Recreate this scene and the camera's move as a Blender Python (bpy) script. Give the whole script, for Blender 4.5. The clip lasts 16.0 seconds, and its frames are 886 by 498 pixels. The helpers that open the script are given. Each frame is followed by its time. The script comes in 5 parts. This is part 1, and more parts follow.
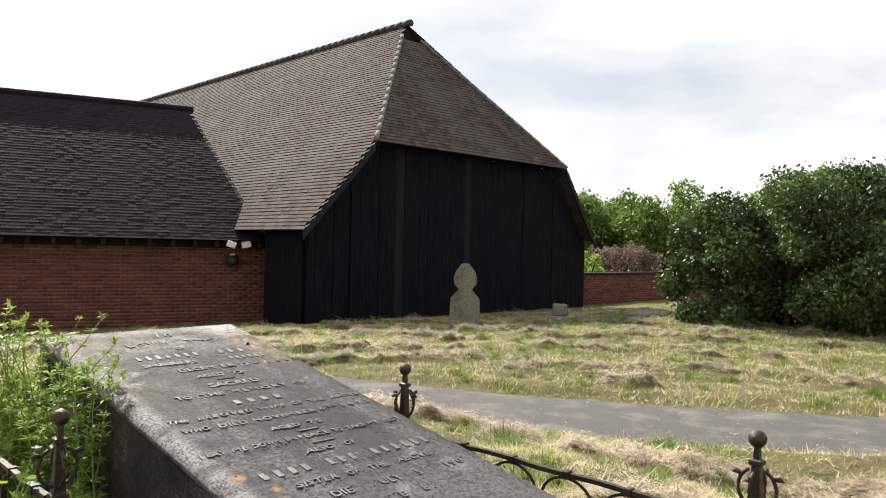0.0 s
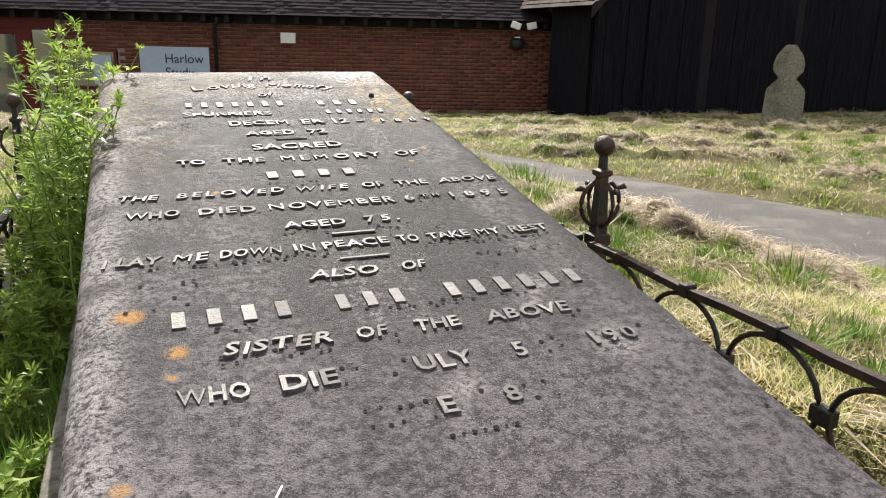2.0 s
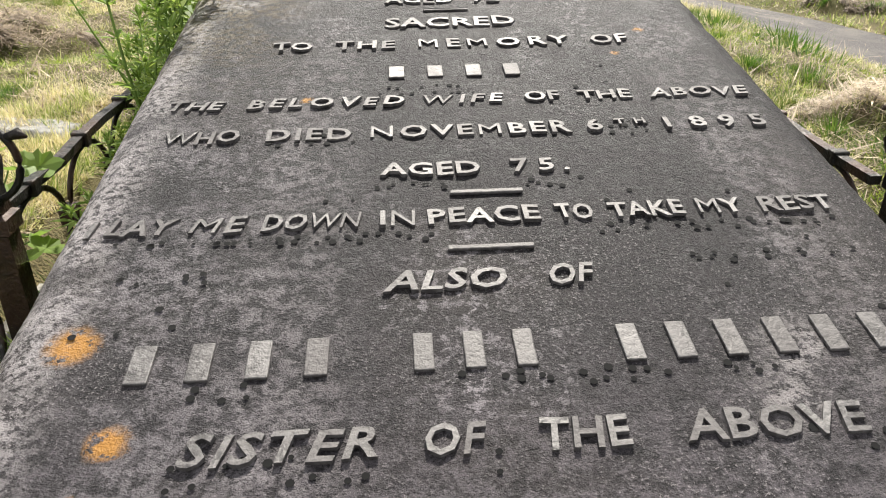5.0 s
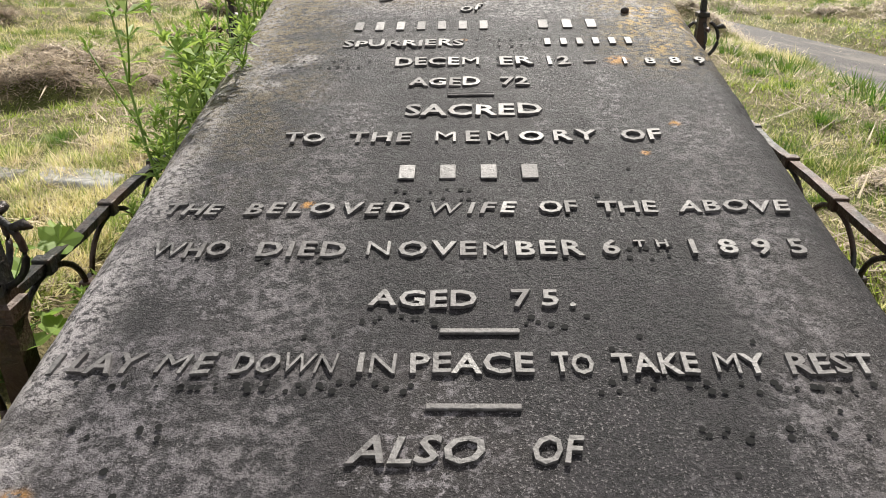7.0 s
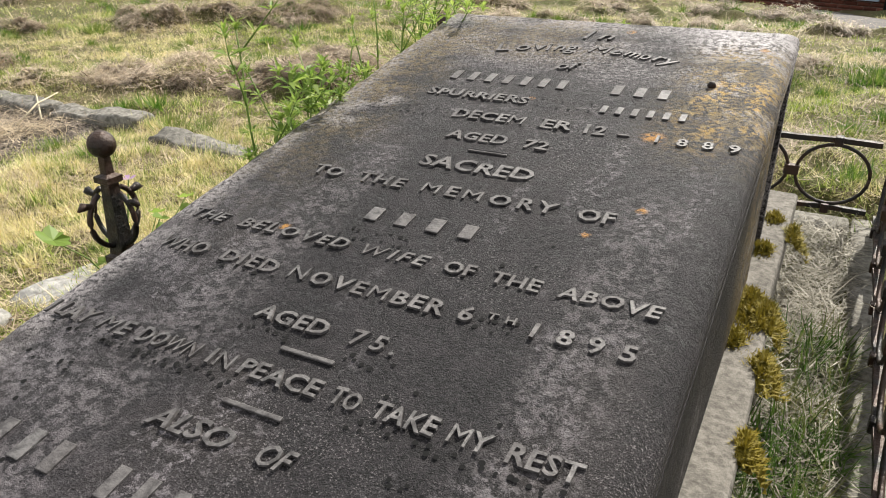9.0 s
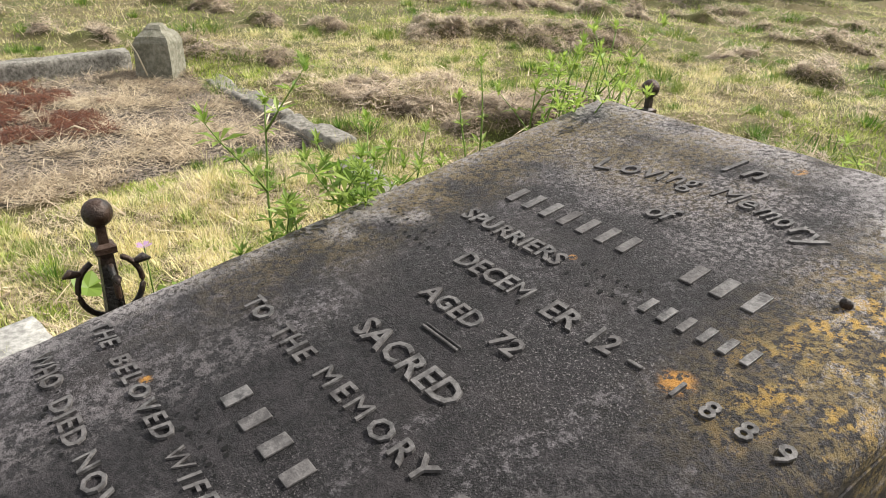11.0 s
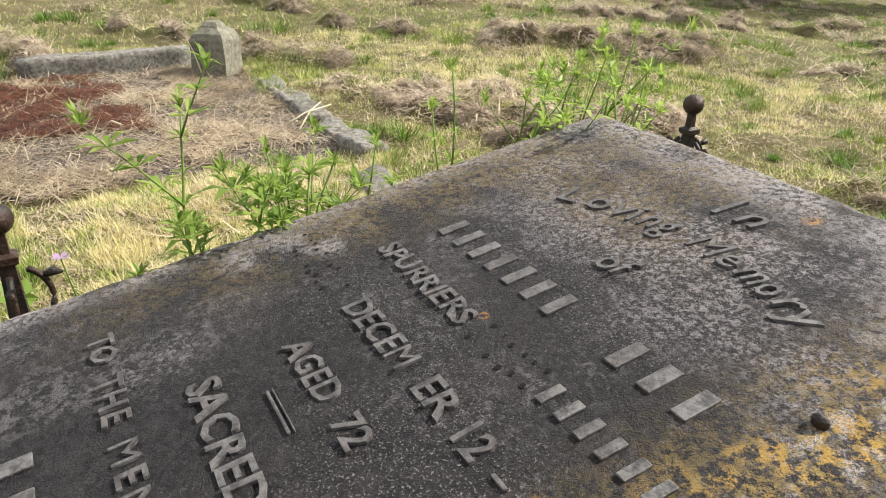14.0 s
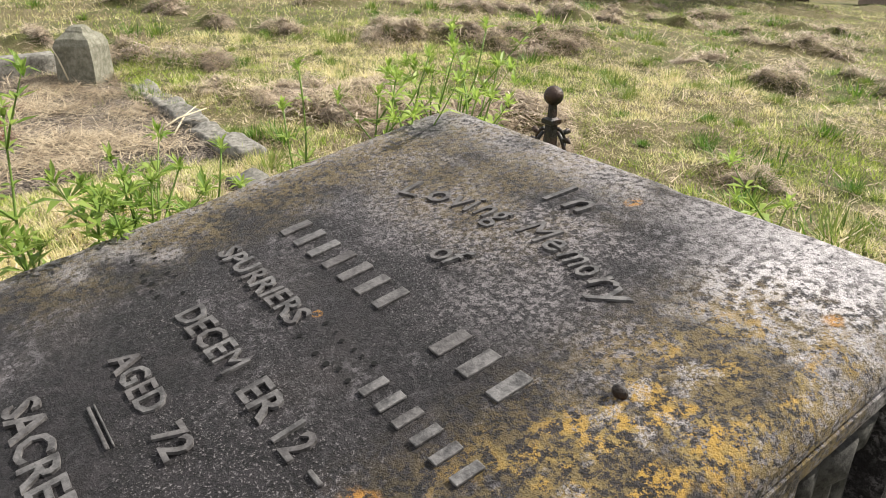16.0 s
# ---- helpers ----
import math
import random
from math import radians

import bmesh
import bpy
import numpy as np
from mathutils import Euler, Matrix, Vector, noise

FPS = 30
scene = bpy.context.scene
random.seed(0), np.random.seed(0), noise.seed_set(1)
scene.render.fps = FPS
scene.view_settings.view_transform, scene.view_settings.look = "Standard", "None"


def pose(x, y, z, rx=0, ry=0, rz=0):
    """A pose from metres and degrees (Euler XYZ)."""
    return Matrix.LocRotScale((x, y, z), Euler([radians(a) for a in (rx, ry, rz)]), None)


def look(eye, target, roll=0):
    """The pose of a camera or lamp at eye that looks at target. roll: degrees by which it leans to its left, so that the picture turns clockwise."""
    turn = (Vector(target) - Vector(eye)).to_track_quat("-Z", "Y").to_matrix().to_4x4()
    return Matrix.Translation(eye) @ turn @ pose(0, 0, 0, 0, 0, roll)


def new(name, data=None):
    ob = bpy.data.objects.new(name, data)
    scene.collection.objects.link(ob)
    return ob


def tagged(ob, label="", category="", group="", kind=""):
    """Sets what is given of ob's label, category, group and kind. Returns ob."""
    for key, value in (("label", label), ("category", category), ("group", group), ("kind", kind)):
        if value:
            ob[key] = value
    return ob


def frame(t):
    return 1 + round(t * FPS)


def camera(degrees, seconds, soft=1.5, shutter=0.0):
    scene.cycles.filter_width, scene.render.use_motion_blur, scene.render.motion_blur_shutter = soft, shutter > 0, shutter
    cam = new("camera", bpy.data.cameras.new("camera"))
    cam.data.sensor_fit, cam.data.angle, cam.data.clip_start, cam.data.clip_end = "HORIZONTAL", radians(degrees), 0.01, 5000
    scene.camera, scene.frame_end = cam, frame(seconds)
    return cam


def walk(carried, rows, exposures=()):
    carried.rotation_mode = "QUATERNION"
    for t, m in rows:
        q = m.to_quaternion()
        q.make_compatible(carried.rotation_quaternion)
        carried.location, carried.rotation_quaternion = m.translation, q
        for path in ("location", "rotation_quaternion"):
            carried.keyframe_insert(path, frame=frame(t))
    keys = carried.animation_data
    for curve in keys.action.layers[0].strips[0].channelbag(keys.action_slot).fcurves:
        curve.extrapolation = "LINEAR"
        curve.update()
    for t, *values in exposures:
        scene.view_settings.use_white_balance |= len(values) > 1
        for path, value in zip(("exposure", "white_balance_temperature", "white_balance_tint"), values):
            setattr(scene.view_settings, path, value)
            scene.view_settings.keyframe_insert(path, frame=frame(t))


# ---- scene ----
cam = camera(61.0, 16.0, soft=1.0)
PATH = [
    (0, -1.4128, -2.4259, 1.0166, 89.919, -1.279, -44.506),
    (0.5, -1.0513, -2.1501, 0.9746, 89.972, -1.225, -39.392),
    (1, -0.6904, -1.9415, 0.8223, 89.793, -1.407, -31.293),
    (1.5, -0.4188, -1.7448, 0.7781, 82.691, -1.317, -22.505),
    (2, -0.2519, -1.5552, 0.7268, 74.28, -1.26, -21.346),
    (2.5, -0.0709, -1.4256, 0.6722, 67.018, -1.136, -13.481),
    (3, -0.0163, -1.3406, 0.6499, 62.54, -0.587, -3.366),
    (3.5, -0.0079, -1.2119, 0.6781, 61.268, -0.511, -2.6),
    (4, -0.0198, -1.1294, 0.7009, 61.255, -0.393, -3.953),
    (4.2, -0.0227, -1.108, 0.71, 61.417, -0.38, -4.406),
    (6.3, 0.0445, -0.8999, 0.7109, 64.025, 0.547, -1.797),
    (6.5, 0.0543, -0.8889, 0.7152, 64.096, 0.373, -1.355),
    (7, 0.0739, -0.9054, 0.7917, 63.958, 0.473, 1.601),
    (7.5, 0.1541, -1.0019, 0.8949, 64.148, 0.632, 3.501),
    (8, 0.3303, -1.0456, 0.9202, 64.274, 0.04, 12.796),
    (8.5, 0.4803, -1.0032, 0.9195, 64.262, -0.075, 20.324),
    (9, 0.6091, -0.8812, 0.9111, 64.299, 0.171, 27.295),
    (9.5, 0.7175, -0.696, 0.93, 64.478, -0.405, 35.397),
    (10, 0.7609, -0.5203, 0.9983, 64.897, -0.709, 45.701),
    (10.2, 0.747, -0.441, 1.0117, 64.664, -0.775, 46.977),
    (12.3, 0.763, 0.068, 0.9947, 64.591, -1.348, 65.656),
    (12.5, 0.7515, 0.0946, 0.9956, 64.578, -1.375, 65.956),
    (13, 0.7108, 0.1355, 0.9712, 64.548, -1.206, 66.133),
    (13.5, 0.6844, 0.1297, 0.9594, 64.655, -1.147, 64.763),
    (14, 0.7022, 0.1609, 0.9566, 64.605, -1.095, 61.992),
    (14.5, 0.7083, 0.1641, 0.9571, 64.648, -1.464, 59.688),
    (15, 0.7216, 0.1929, 0.9525, 64.501, -1.151, 58.484),
    (15.5, 0.733, 0.2226, 0.9565, 64.503, -1.066, 56.422),
    (16, 0.7569, 0.2343, 0.9596, 64.571, -0.989, 54.291),
]
walk(cam, [(t, pose(x, y, z, rx, ry, rz)) for t, x, y, z, rx, ry, rz in PATH],
     [(0, 0.85), (2, 0.85), (4.2, 0.92), (6.5, 0.80), (9, 0.74), (12.5, 0.80), (16, 0.80)])

# ---- sky and sun ----
SUN_ELEV, SUN_AZ = 42.0, 10.5         # azimuth from +Y towards +X
scene.view_settings.exposure = 0.80
world = bpy.data.worlds.new("world")
scene.world = world
world.use_nodes = True
wn, wl = world.node_tree.nodes, world.node_tree.links
sky = wn.new("ShaderNodeTexSky")
sky.sky_type, sky.sun_disc = "NISHITA", False
sky.sun_elevation, sky.sun_rotation = radians(SUN_ELEV), radians(SUN_AZ)
sky.dust_density = 2.0
wtc = wn.new("ShaderNodeTexCoord")
wmap = wn.new("ShaderNodeMapping")
wmap.inputs["Scale"].default_value = (1.0, 1.0, 3.2)
wl.new(wtc.outputs["Generated"], wmap.inputs["Vector"])
cloud = wn.new("ShaderNodeTexNoise")
cloud.inputs["Scale"].default_value, cloud.inputs["Detail"].default_value = 2.6, 8.0
wl.new(wmap.outputs["Vector"], cloud.inputs["Vector"])
cramp = wn.new("ShaderNodeValToRGB")
cramp.color_ramp.elements[0].position, cramp.color_ramp.elements[1].position = 0.31, 0.50
cramp.color_ramp.elements[0].color = (0.50, 0.50, 0.50, 1)
wl.new(cloud.outputs["Fac"], cramp.inputs["Fac"])
cmix = wn.new("ShaderNodeMix")
cmix.data_type = "RGBA"
cmix.inputs[7].default_value = (10.3, 10.4, 10.6, 1)
wl.new(cramp.outputs["Color"], cmix.inputs[0])
wl.new(sky.outputs["Color"], cmix.inputs[6])
wl.new(cmix.outputs[2], wn["Background"].inputs["Color"])
wn["Background"].inputs["Strength"].default_value = 0.056
sun = new("sun", bpy.data.lights.new("sun", "SUN"))
sun.data.energy, sun.data.angle, sun.data.color = 5.0, radians(0.6), (1.0, 0.95, 0.86)
SUN_DIR = Vector((math.sin(radians(SUN_AZ)) * math.cos(radians(SUN_ELEV)), math.cos(radians(SUN_AZ)) * math.cos(radians(SUN_ELEV)), math.sin(radians(SUN_ELEV))))
sun.matrix_world = look(SUN_DIR * 60, (0, 0, 0))


# ---- materials ----
class Mat:
    """A Principled material with a few node shorthands."""

    def __init__(self, name, rough=0.9, metal=0.0, spec=0.3):
        self.m = bpy.data.materials.new(name)
        self.m.use_nodes = True
        self.t = self.m.node_tree
        self.n, self.l = self.t.nodes, self.t.links
        self.p = self.n["Principled BSDF"]
        self.p.inputs["Roughness"].default_value = rough
        self.p.inputs["Metallic"].default_value = metal
        self.p.inputs["Specular IOR Level"].default_value = spec
        self.co = self.n.new("ShaderNodeTexCoord").outputs["Object"]

    def noise(self, scale, detail=4.0, stretch=(1, 1, 1), rough=0.55, lo=None, hi=None):
        mp = self.n.new("ShaderNodeMapping")
        mp.inputs["Scale"].default_value = stretch
        self.l.new(self.co, mp.inputs["Vector"])
        nz = self.n.new("ShaderNodeTexNoise")
        nz.inputs["Scale"].default_value, nz.inputs["Detail"].default_value = scale, detail
        nz.inputs["Roughness"].default_value = rough
        self.l.new(mp.outputs["Vector"], nz.inputs["Vector"])
        out = nz.outputs["Fac"]
        return self.ramp(out, lo, hi) if lo is not None else out

    def ramp(self, fac, lo, hi, a=0.0, b=1.0):
        r = self.n.new("ShaderNodeMapRange")
        r.interpolation_type = "SMOOTHSTEP"
        for k, v in zip(("From Min", "From Max", "To Min", "To Max"), (lo, hi, a, b)):
            r.inputs[k].default_value = v
        self.l.new(fac, r.inputs["Value"])
        return r.outputs["Result"]

    def plug(self, sock, v):
        if isinstance(v, (int, float)):
            sock.default_value = v
        elif isinstance(v, tuple):
            sock.default_value = (*v, 1)
        else:
            self.l.new(v, sock)

    def mix(self, fac, a, b, blend="MIX"):
        x = self.n.new("ShaderNodeMix")
        x.data_type, x.blend_type = "RGBA", blend
        self.plug(x.inputs[0], fac), self.plug(x.inputs[6], a), self.plug(x.inputs[7], b)
        return x.outputs[2]

    def math(self, op, a, b=0.0):
        x = self.n.new("ShaderNodeMath")
        x.operation = op
        self.plug(x.inputs[0], a), self.plug(x.inputs[1], b)
        return x.outputs[0]

    def axis(self, i):
        s = self.n.new("ShaderNodeSeparateXYZ")
        self.l.new(self.co, s.inputs[0])
        return s.outputs[i]

    def spot(self, x, y, z, r0, r1, wobble=0.0, scale=20.0):
        """1 inside r0 of a place, 0 outside r1, with an uneven rim."""
        v = self.n.new("ShaderNodeVectorMath")
        v.operation = "DISTANCE"
        self.l.new(self.co, v.inputs[0])
        v.inputs[1].default_value = (x, y, z)
        d = v.outputs["Value"]
        if wobble:
            d = self.math("ADD", d, self.math("MULTIPLY", self.math("SUBTRACT", self.noise(scale, 3), 0.5), wobble))
        return self.ramp(d, r1, r0)

    def island(self):
        return self.n.new("ShaderNodeNewGeometry").outputs["Random Per Island"]

    def rand(self):
        return self.n.new("ShaderNodeObjectInfo").outputs["Random"]

    def colour(self, c):
        self.plug(self.p.inputs["Base Color"], c)
        return self

    def bump(self, h, strength=0.4, dist=0.01):
        b = self.n.new("ShaderNodeBump")
        b.inputs["Strength"].default_value, b.inputs["Distance"].default_value = strength, dist
        self.l.new(h, b.inputs["Height"])
        self.l.new(b.outputs["Normal"], self.p.inputs["Normal"])
        return self

    def thin(self, col, amount=0.45):
        """Lets light through, as leaves and blades do."""
        tr = self.n.new("ShaderNodeBsdfTranslucent")
        self.plug(tr.inputs["Color"], col)
        ms = self.n.new("ShaderNodeMixShader")
        ms.inputs[0].default_value = amount
        self.l.new(self.p.outputs[0], ms.inputs[1]), self.l.new(tr.outputs[0], ms.inputs[2])
        self.l.new(ms.outputs[0], self.n["Material Output"].inputs["Surface"])
        return self


def m_slab():
    m = Mat("weathered_dark_stone", 0.5, spec=0.26)
    dust, grit, fine, mid, big = m.noise(620, 2, rough=0.8), m.noise(330, 3, rough=0.8), m.noise(130, 6, rough=0.8), m.noise(30, 6, rough=0.75), m.noise(4.0, 5)
    c = m.mix(m.ramp(fine, 0.42, 0.62), (0.0026, 0.0024, 0.0026), (0.0215, 0.0195, 0.0208))
    c = m.mix(m.math("MULTIPLY", m.ramp(mid, 0.47, 0.62), 0.45), c, (0.044, 0.040, 0.041))
    c = m.mix(m.math("MULTIPLY", m.ramp(big, 0.48, 0.68), 0.35), c, (0.042, 0.036, 0.031))
    x, y = m.axis(0), m.axis(1)
    # pale crust in flecks, and streaks down the slope
    rim = m.ramp(m.math("SUBTRACT", m.axis(2), m.math("ADD", m.math("MULTIPLY", y, 0.1763), 0.42)), -0.055, -0.025)   # crust keeps to the top
    streak = m.noise(7, 5, stretch=(1.6, 0.35, 0.35), lo=0.52, hi=0.70)
    fleck = m.math("MULTIPLY", m.noise(75, 6, rough=0.8, lo=0.51, hi=0.58), m.math("ADD", m.math("MULTIPLY", streak, 0.8), m.noise(4.5, 5, lo=0.50, hi=0.68)))
    c = m.mix(m.math("MULTIPLY", fleck, 0.65), c, (0.20, 0.192, 0.19))
    # the foot of the stone keeps a paler crust, lightened further to paint in sheen
    lane = m.math("MAXIMUM", m.math("MULTIPLY", m.ramp(x, -0.20, -0.13), m.ramp(x, -0.03, -0.09)), m.math("MULTIPLY", m.ramp(x, 0.33, 0.38), m.ramp(x, 0.49, 0.44)))
    lane = m.math("MULTIPLY", m.math("MULTIPLY", lane, m.ramp(y, 0.50, 0.05)), m.noise(60, 6, rough=0.8, lo=0.47, hi=0.57))
    c = m.mix(m.math("MULTIPLY", lane, 0.45), c, (0.17, 0.162, 0.155))
    foot = m.math("MULTIPLY", m.ramp(y, -0.38, -0.85), m.math("ADD", m.math("MULTIPLY", m.noise(55, 6, rough=0.8, lo=0.42, hi=0.58), 0.85), 0.08))
    c = m.mix(m.math("MULTIPLY", foot, 0.72), c, (0.165, 0.153, 0.157))
    west = m.math("MULTIPLY", m.math("MULTIPLY", m.ramp(x, -0.02, -0.25), m.ramp(y, 0.3, -0.3)), m.math("MULTIPLY", m.noise(60, 6, rough=0.8, lo=0.45, hi=0.56), m.noise(11, 5, lo=0.38, hi=0.56)))
    c = m.mix(m.math("MULTIPLY", m.math("MULTIPLY", west, rim), 0.5), c, (0.22, 0.212, 0.21))
    patchy = m.noise(3.2, 5, lo=0.40, hi=0.66)
    c = m.mix(m.math("MULTIPLY", m.math("MULTIPLY", m.ramp(grit, 0.57, 0.63), m.math("ADD", m.math("MULTIPLY", m.math("MULTIPLY", patchy, rim), 0.7), 0.12)), 0.75), c, (0.29, 0.28, 0.265))
    c = m.mix(m.math("MULTIPLY", m.ramp(grit, 0.42, 0.37), 0.85), c, (0.005, 0.005, 0.005))
    edge = m.math("MAXIMUM", m.ramp(x, -0.27, -0.35), m.ramp(y, 0.93, 1.04))
    edge = m.math("MULTIPLY", edge, m.math("MULTIPLY", m.noise(9, 5, lo=0.30, hi=0.54), m.noise(110, 6, rough=0.8, lo=0.43, hi=0.55)))
    c = m.mix(m.math("MULTIPLY", m.math("MULTIPLY", edge, rim), 0.9), c, (0.37, 0.36, 0.335))
    head = m.math("MULTIPLY", m.math("MULTIPLY", m.ramp(y, 0.45, 0.88), m.noise(6, 5, rough=0.65, lo=0.42, hi=0.60)), m.noise(125, 6, rough=0.84, lo=0.485, hi=0.555))
    c = m.mix(m.math("MULTIPLY", head, 0.7), c, (0.33, 0.315, 0.30))
    white = m.math("MULTIPLY", m.spot(0.42, 0.97, 0.59, 0.03, 0.19, 0.14, 18), m.noise(90, 6, rough=0.8, lo=0.45, hi=0.56))
    c = m.mix(white, c, (0.55, 0.54, 0.51))
    # ochre lichen towards the head: dull crusts, brighter in their middles
    li = m.math("MULTIPLY", m.ramp(x, 0.26, 0.46), m.ramp(y, 0.30, 0.60))
    li = m.math("MULTIPLY", li, m.ramp(y, 1.02, 0.84))
    li = m.math("MAXIMUM", li, m.math("MULTIPLY", m.math("MULTIPLY", m.ramp(x, -0.12, -0.26), m.ramp(y, -0.1, 0.6)), 0.75))
    li = m.math("MAXIMUM", li, m.math("MULTIPLY", m.math("MULTIPLY", m.ramp(y, 0.70, 0.84), m.ramp(x, 0.25, 0.0)), 0.6))
    crust = m.noise(85, 6, rough=0.82)
    area = m.noise(8, 5, rough=0.65)
    old = m.math("MULTIPLY", m.math("MULTIPLY", li, m.ramp(crust, 0.46, 0.53)), m.ramp(area, 0.36, 0.52))
    c = m.mix(m.math("MULTIPLY", old, 0.75), c, (0.19, 0.145, 0.055))
    fresh = m.math("MULTIPLY", m.math("MULTIPLY", m.ramp(x, 0.31, 0.44), m.ramp(y, 0.36, 0.60)), m.math("MULTIPLY", m.ramp(y, 0.98, 0.78), m.ramp(x, 0.54, 0.50)))
    fresh = m.math("MULTIPLY", fresh, m.math("MULTIPLY", m.ramp(crust, 0.475, 0.525), m.noise(19, 5, rough=0.6, lo=0.46, hi=0.56)))
    c = m.mix(m.math("MULTIPLY", fresh, 0.85), c, m.mix(m.noise(40, 3, lo=0.4, hi=0.6), (0.24, 0.18, 0.055), (0.42, 0.265, 0.045)))
    pale = m.math("MULTIPLY", m.math("MULTIPLY", m.ramp(x, 0.28, 0.42), m.ramp(y, 0.4, 0.7)), m.math("MULTIPLY", m.noise(26, 4, lo=0.55, hi=0.64), m.ramp(grit, 0.45, 0.55)))
    c = m.mix(m.math("MULTIPLY", pale, 0.65), c, (0.42, 0.41, 0.385))
    holes = m.noise(70, 5, rough=0.7, lo=0.40, hi=0.50)
    for sx, sy, r in ((-0.296, -0.465, 0.024), (-0.236, -0.572, 0.017), (-0.245, -0.625, 0.010), (-0.305, -0.815, 0.014), (-0.27, -0.90, 0.02), (-0.13, -0.01, 0.009), (0.39, 0.21, 0.010), (0.345, 0.455, 0.022), (0.33, 0.12, 0.008), (0.16, 0.98, 0.012), (0.47, 0.92, 0.013), (0.07, 0.56, 0.007)):
        k = m.math("MULTIPLY", m.spot(sx, sy, 0.42 + sy * 0.174, r * 0.5, r * 1.25, 0.03, 70), holes)
        c = m.mix(m.math("MULTIPLY", k, 0.85), c, (0.42, 0.21, 0.035))
    for sx, sy, r in ((0.37, -0.69, 0.045), (-0.26, -0.88, 0.07), (0.11, -0.74, 0.03), (-0.22, 0.47, 0.025), (0.30, -0.56, 0.03), (0.33, -0.50, 0.03), (-0.27, 0.36, 0.03), (-0.28, 0.43, 0.03)):
        k = m.math("MULTIPLY", m.spot(sx, sy, 0.42 + sy * 0.174, r * 0.2, r * 1.6, 0.06, 30), m.noise(95, 5, rough=0.8, lo=0.43, hi=0.55))
        c = m.mix(m.math("MULTIPLY", k, 0.7), c, (0.30, 0.29, 0.27))
    m.colour(m.mix(1.0, c, (1.08, 1.03, 1.10), "MULTIPLY"))
    m.plug(m.p.inputs["Roughness"], m.ramp(mid, 0.3, 0.7, 0.48, 0.74))
    h = m.math("ADD", m.math("MULTIPLY", m.math("ADD", grit, m.math("MULTIPLY", dust, 0.5)), 0.42), m.math("ADD", m.math("MULTIPLY", m.noise(95, 5, rough=0.8), 0.6), m.math("MULTIPLY", mid, 0.45)))
    return m.bump(h, 1.0, 0.0085).m


def m_stone(name, dark, light, scale=60, rough=0.9):
    m = Mat(name, rough)
    a, b = m.noise(scale, 6, rough=0.7), m.noise(scale / 9, 5)
    c = m.mix(m.ramp(a, 0.3, 0.7), dark, light)
    c = m.mix(m.math("MULTIPLY", m.ramp(b, 0.5, 0.7), 0.5), c, tuple(v * 0.55 for v in dark))
    m.colour(c)
    return m.bump(a, 0.5, 0.008).m


def m_gravel():
    m = Mat("earth_and_gravel", 0.95)
    a, b, f = m.noise(75, 4, rough=0.75), m.noise(9, 5, rough=0.6), m.noise(240, 3)
    c = m.mix(m.ramp(a, 0.42, 0.60), (0.030, 0.025, 0.020), (0.30, 0.25, 0.21))
    c = m.mix(m.math("MULTIPLY", m.ramp(b, 0.5, 0.62), 0.6), c, (0.040, 0.030, 0.022))
    c = m.mix(m.math("MULTIPLY", m.ramp(f, 0.58, 0.66), 0.6), c, (0.42, 0.37, 0.31))
    m.colour(c)
    return m.bump(m.math("ADD", a, m.math("MULTIPLY", f, 0.4)), 1.0, 0.018).m


def m_lead():
    m = Mat("dull_grey_lead", 0.45, 0.25, 0.55)
    a, b = m.noise(260, 4), m.noise(70, 5, rough=0.7)
    c = m.mix(m.ramp(b, 0.35, 0.65), (0.045, 0.042, 0.041), (0.16, 0.152, 0.149))
    m.colour(m.mix(m.math("MULTIPLY", m.rand(), 0.40), c, (0.060, 0.050, 0.050)))
    m.plug(m.p.inputs["Roughness"], m.math("ADD", m.ramp(b, 0.3, 0.7, 0.40, 0.62), m.math("MULTIPLY", m.rand(), 0.16)))
    return m.bump(m.math("ADD", m.math("MULTIPLY", a, 0.4), b), 0.7, 0.003).m


def m_iron():
    m = Mat("rusted_black_iron", 0.42, 0.35, 0.6)
    a, b = m.noise(45, 6, rough=0.7), m.noise(12, 4)
    c = m.mix(m.ramp(b, 0.42, 0.6), (0.012, 0.0105, 0.0095), (0.042, 0.020, 0.011))
    c = m.mix(m.ramp(a, 0.62, 0.75), c, (0.10, 0.045, 0.02))
    m.colour(c)
    m.plug(m.p.inputs["Roughness"], m.ramp(a, 0.35, 0.65, 0.34, 0.62))
    return m.bump(m.math("ADD", a, m.noise(160, 4)), 0.7, 0.004).m


def m_blades(name, cols, amount=0.4):
    """Grass: colours by blade, drifting from one to the next over the ground."""
    m = Mat(name, 0.6, spec=0.25)
    r, d = m.island(), m.math("ADD", m.math("MULTIPLY", m.noise(0.7, 3, lo=0.35, hi=0.65), 0.55), m.math("MULTIPLY", m.noise(9.0, 5, lo=0.38, hi=0.62), 0.55))
    a = m.mix(r, cols[0], cols[1])
    b = m.mix(r, cols[2], cols[3])
    pick = m.ramp(m.math("ADD", m.math("MULTIPLY", r, 0.5), d), 0.5, 1.15)
    c = m.mix(pick, a, b)
    m.colour(c).thin(c, amount)
    return m.m


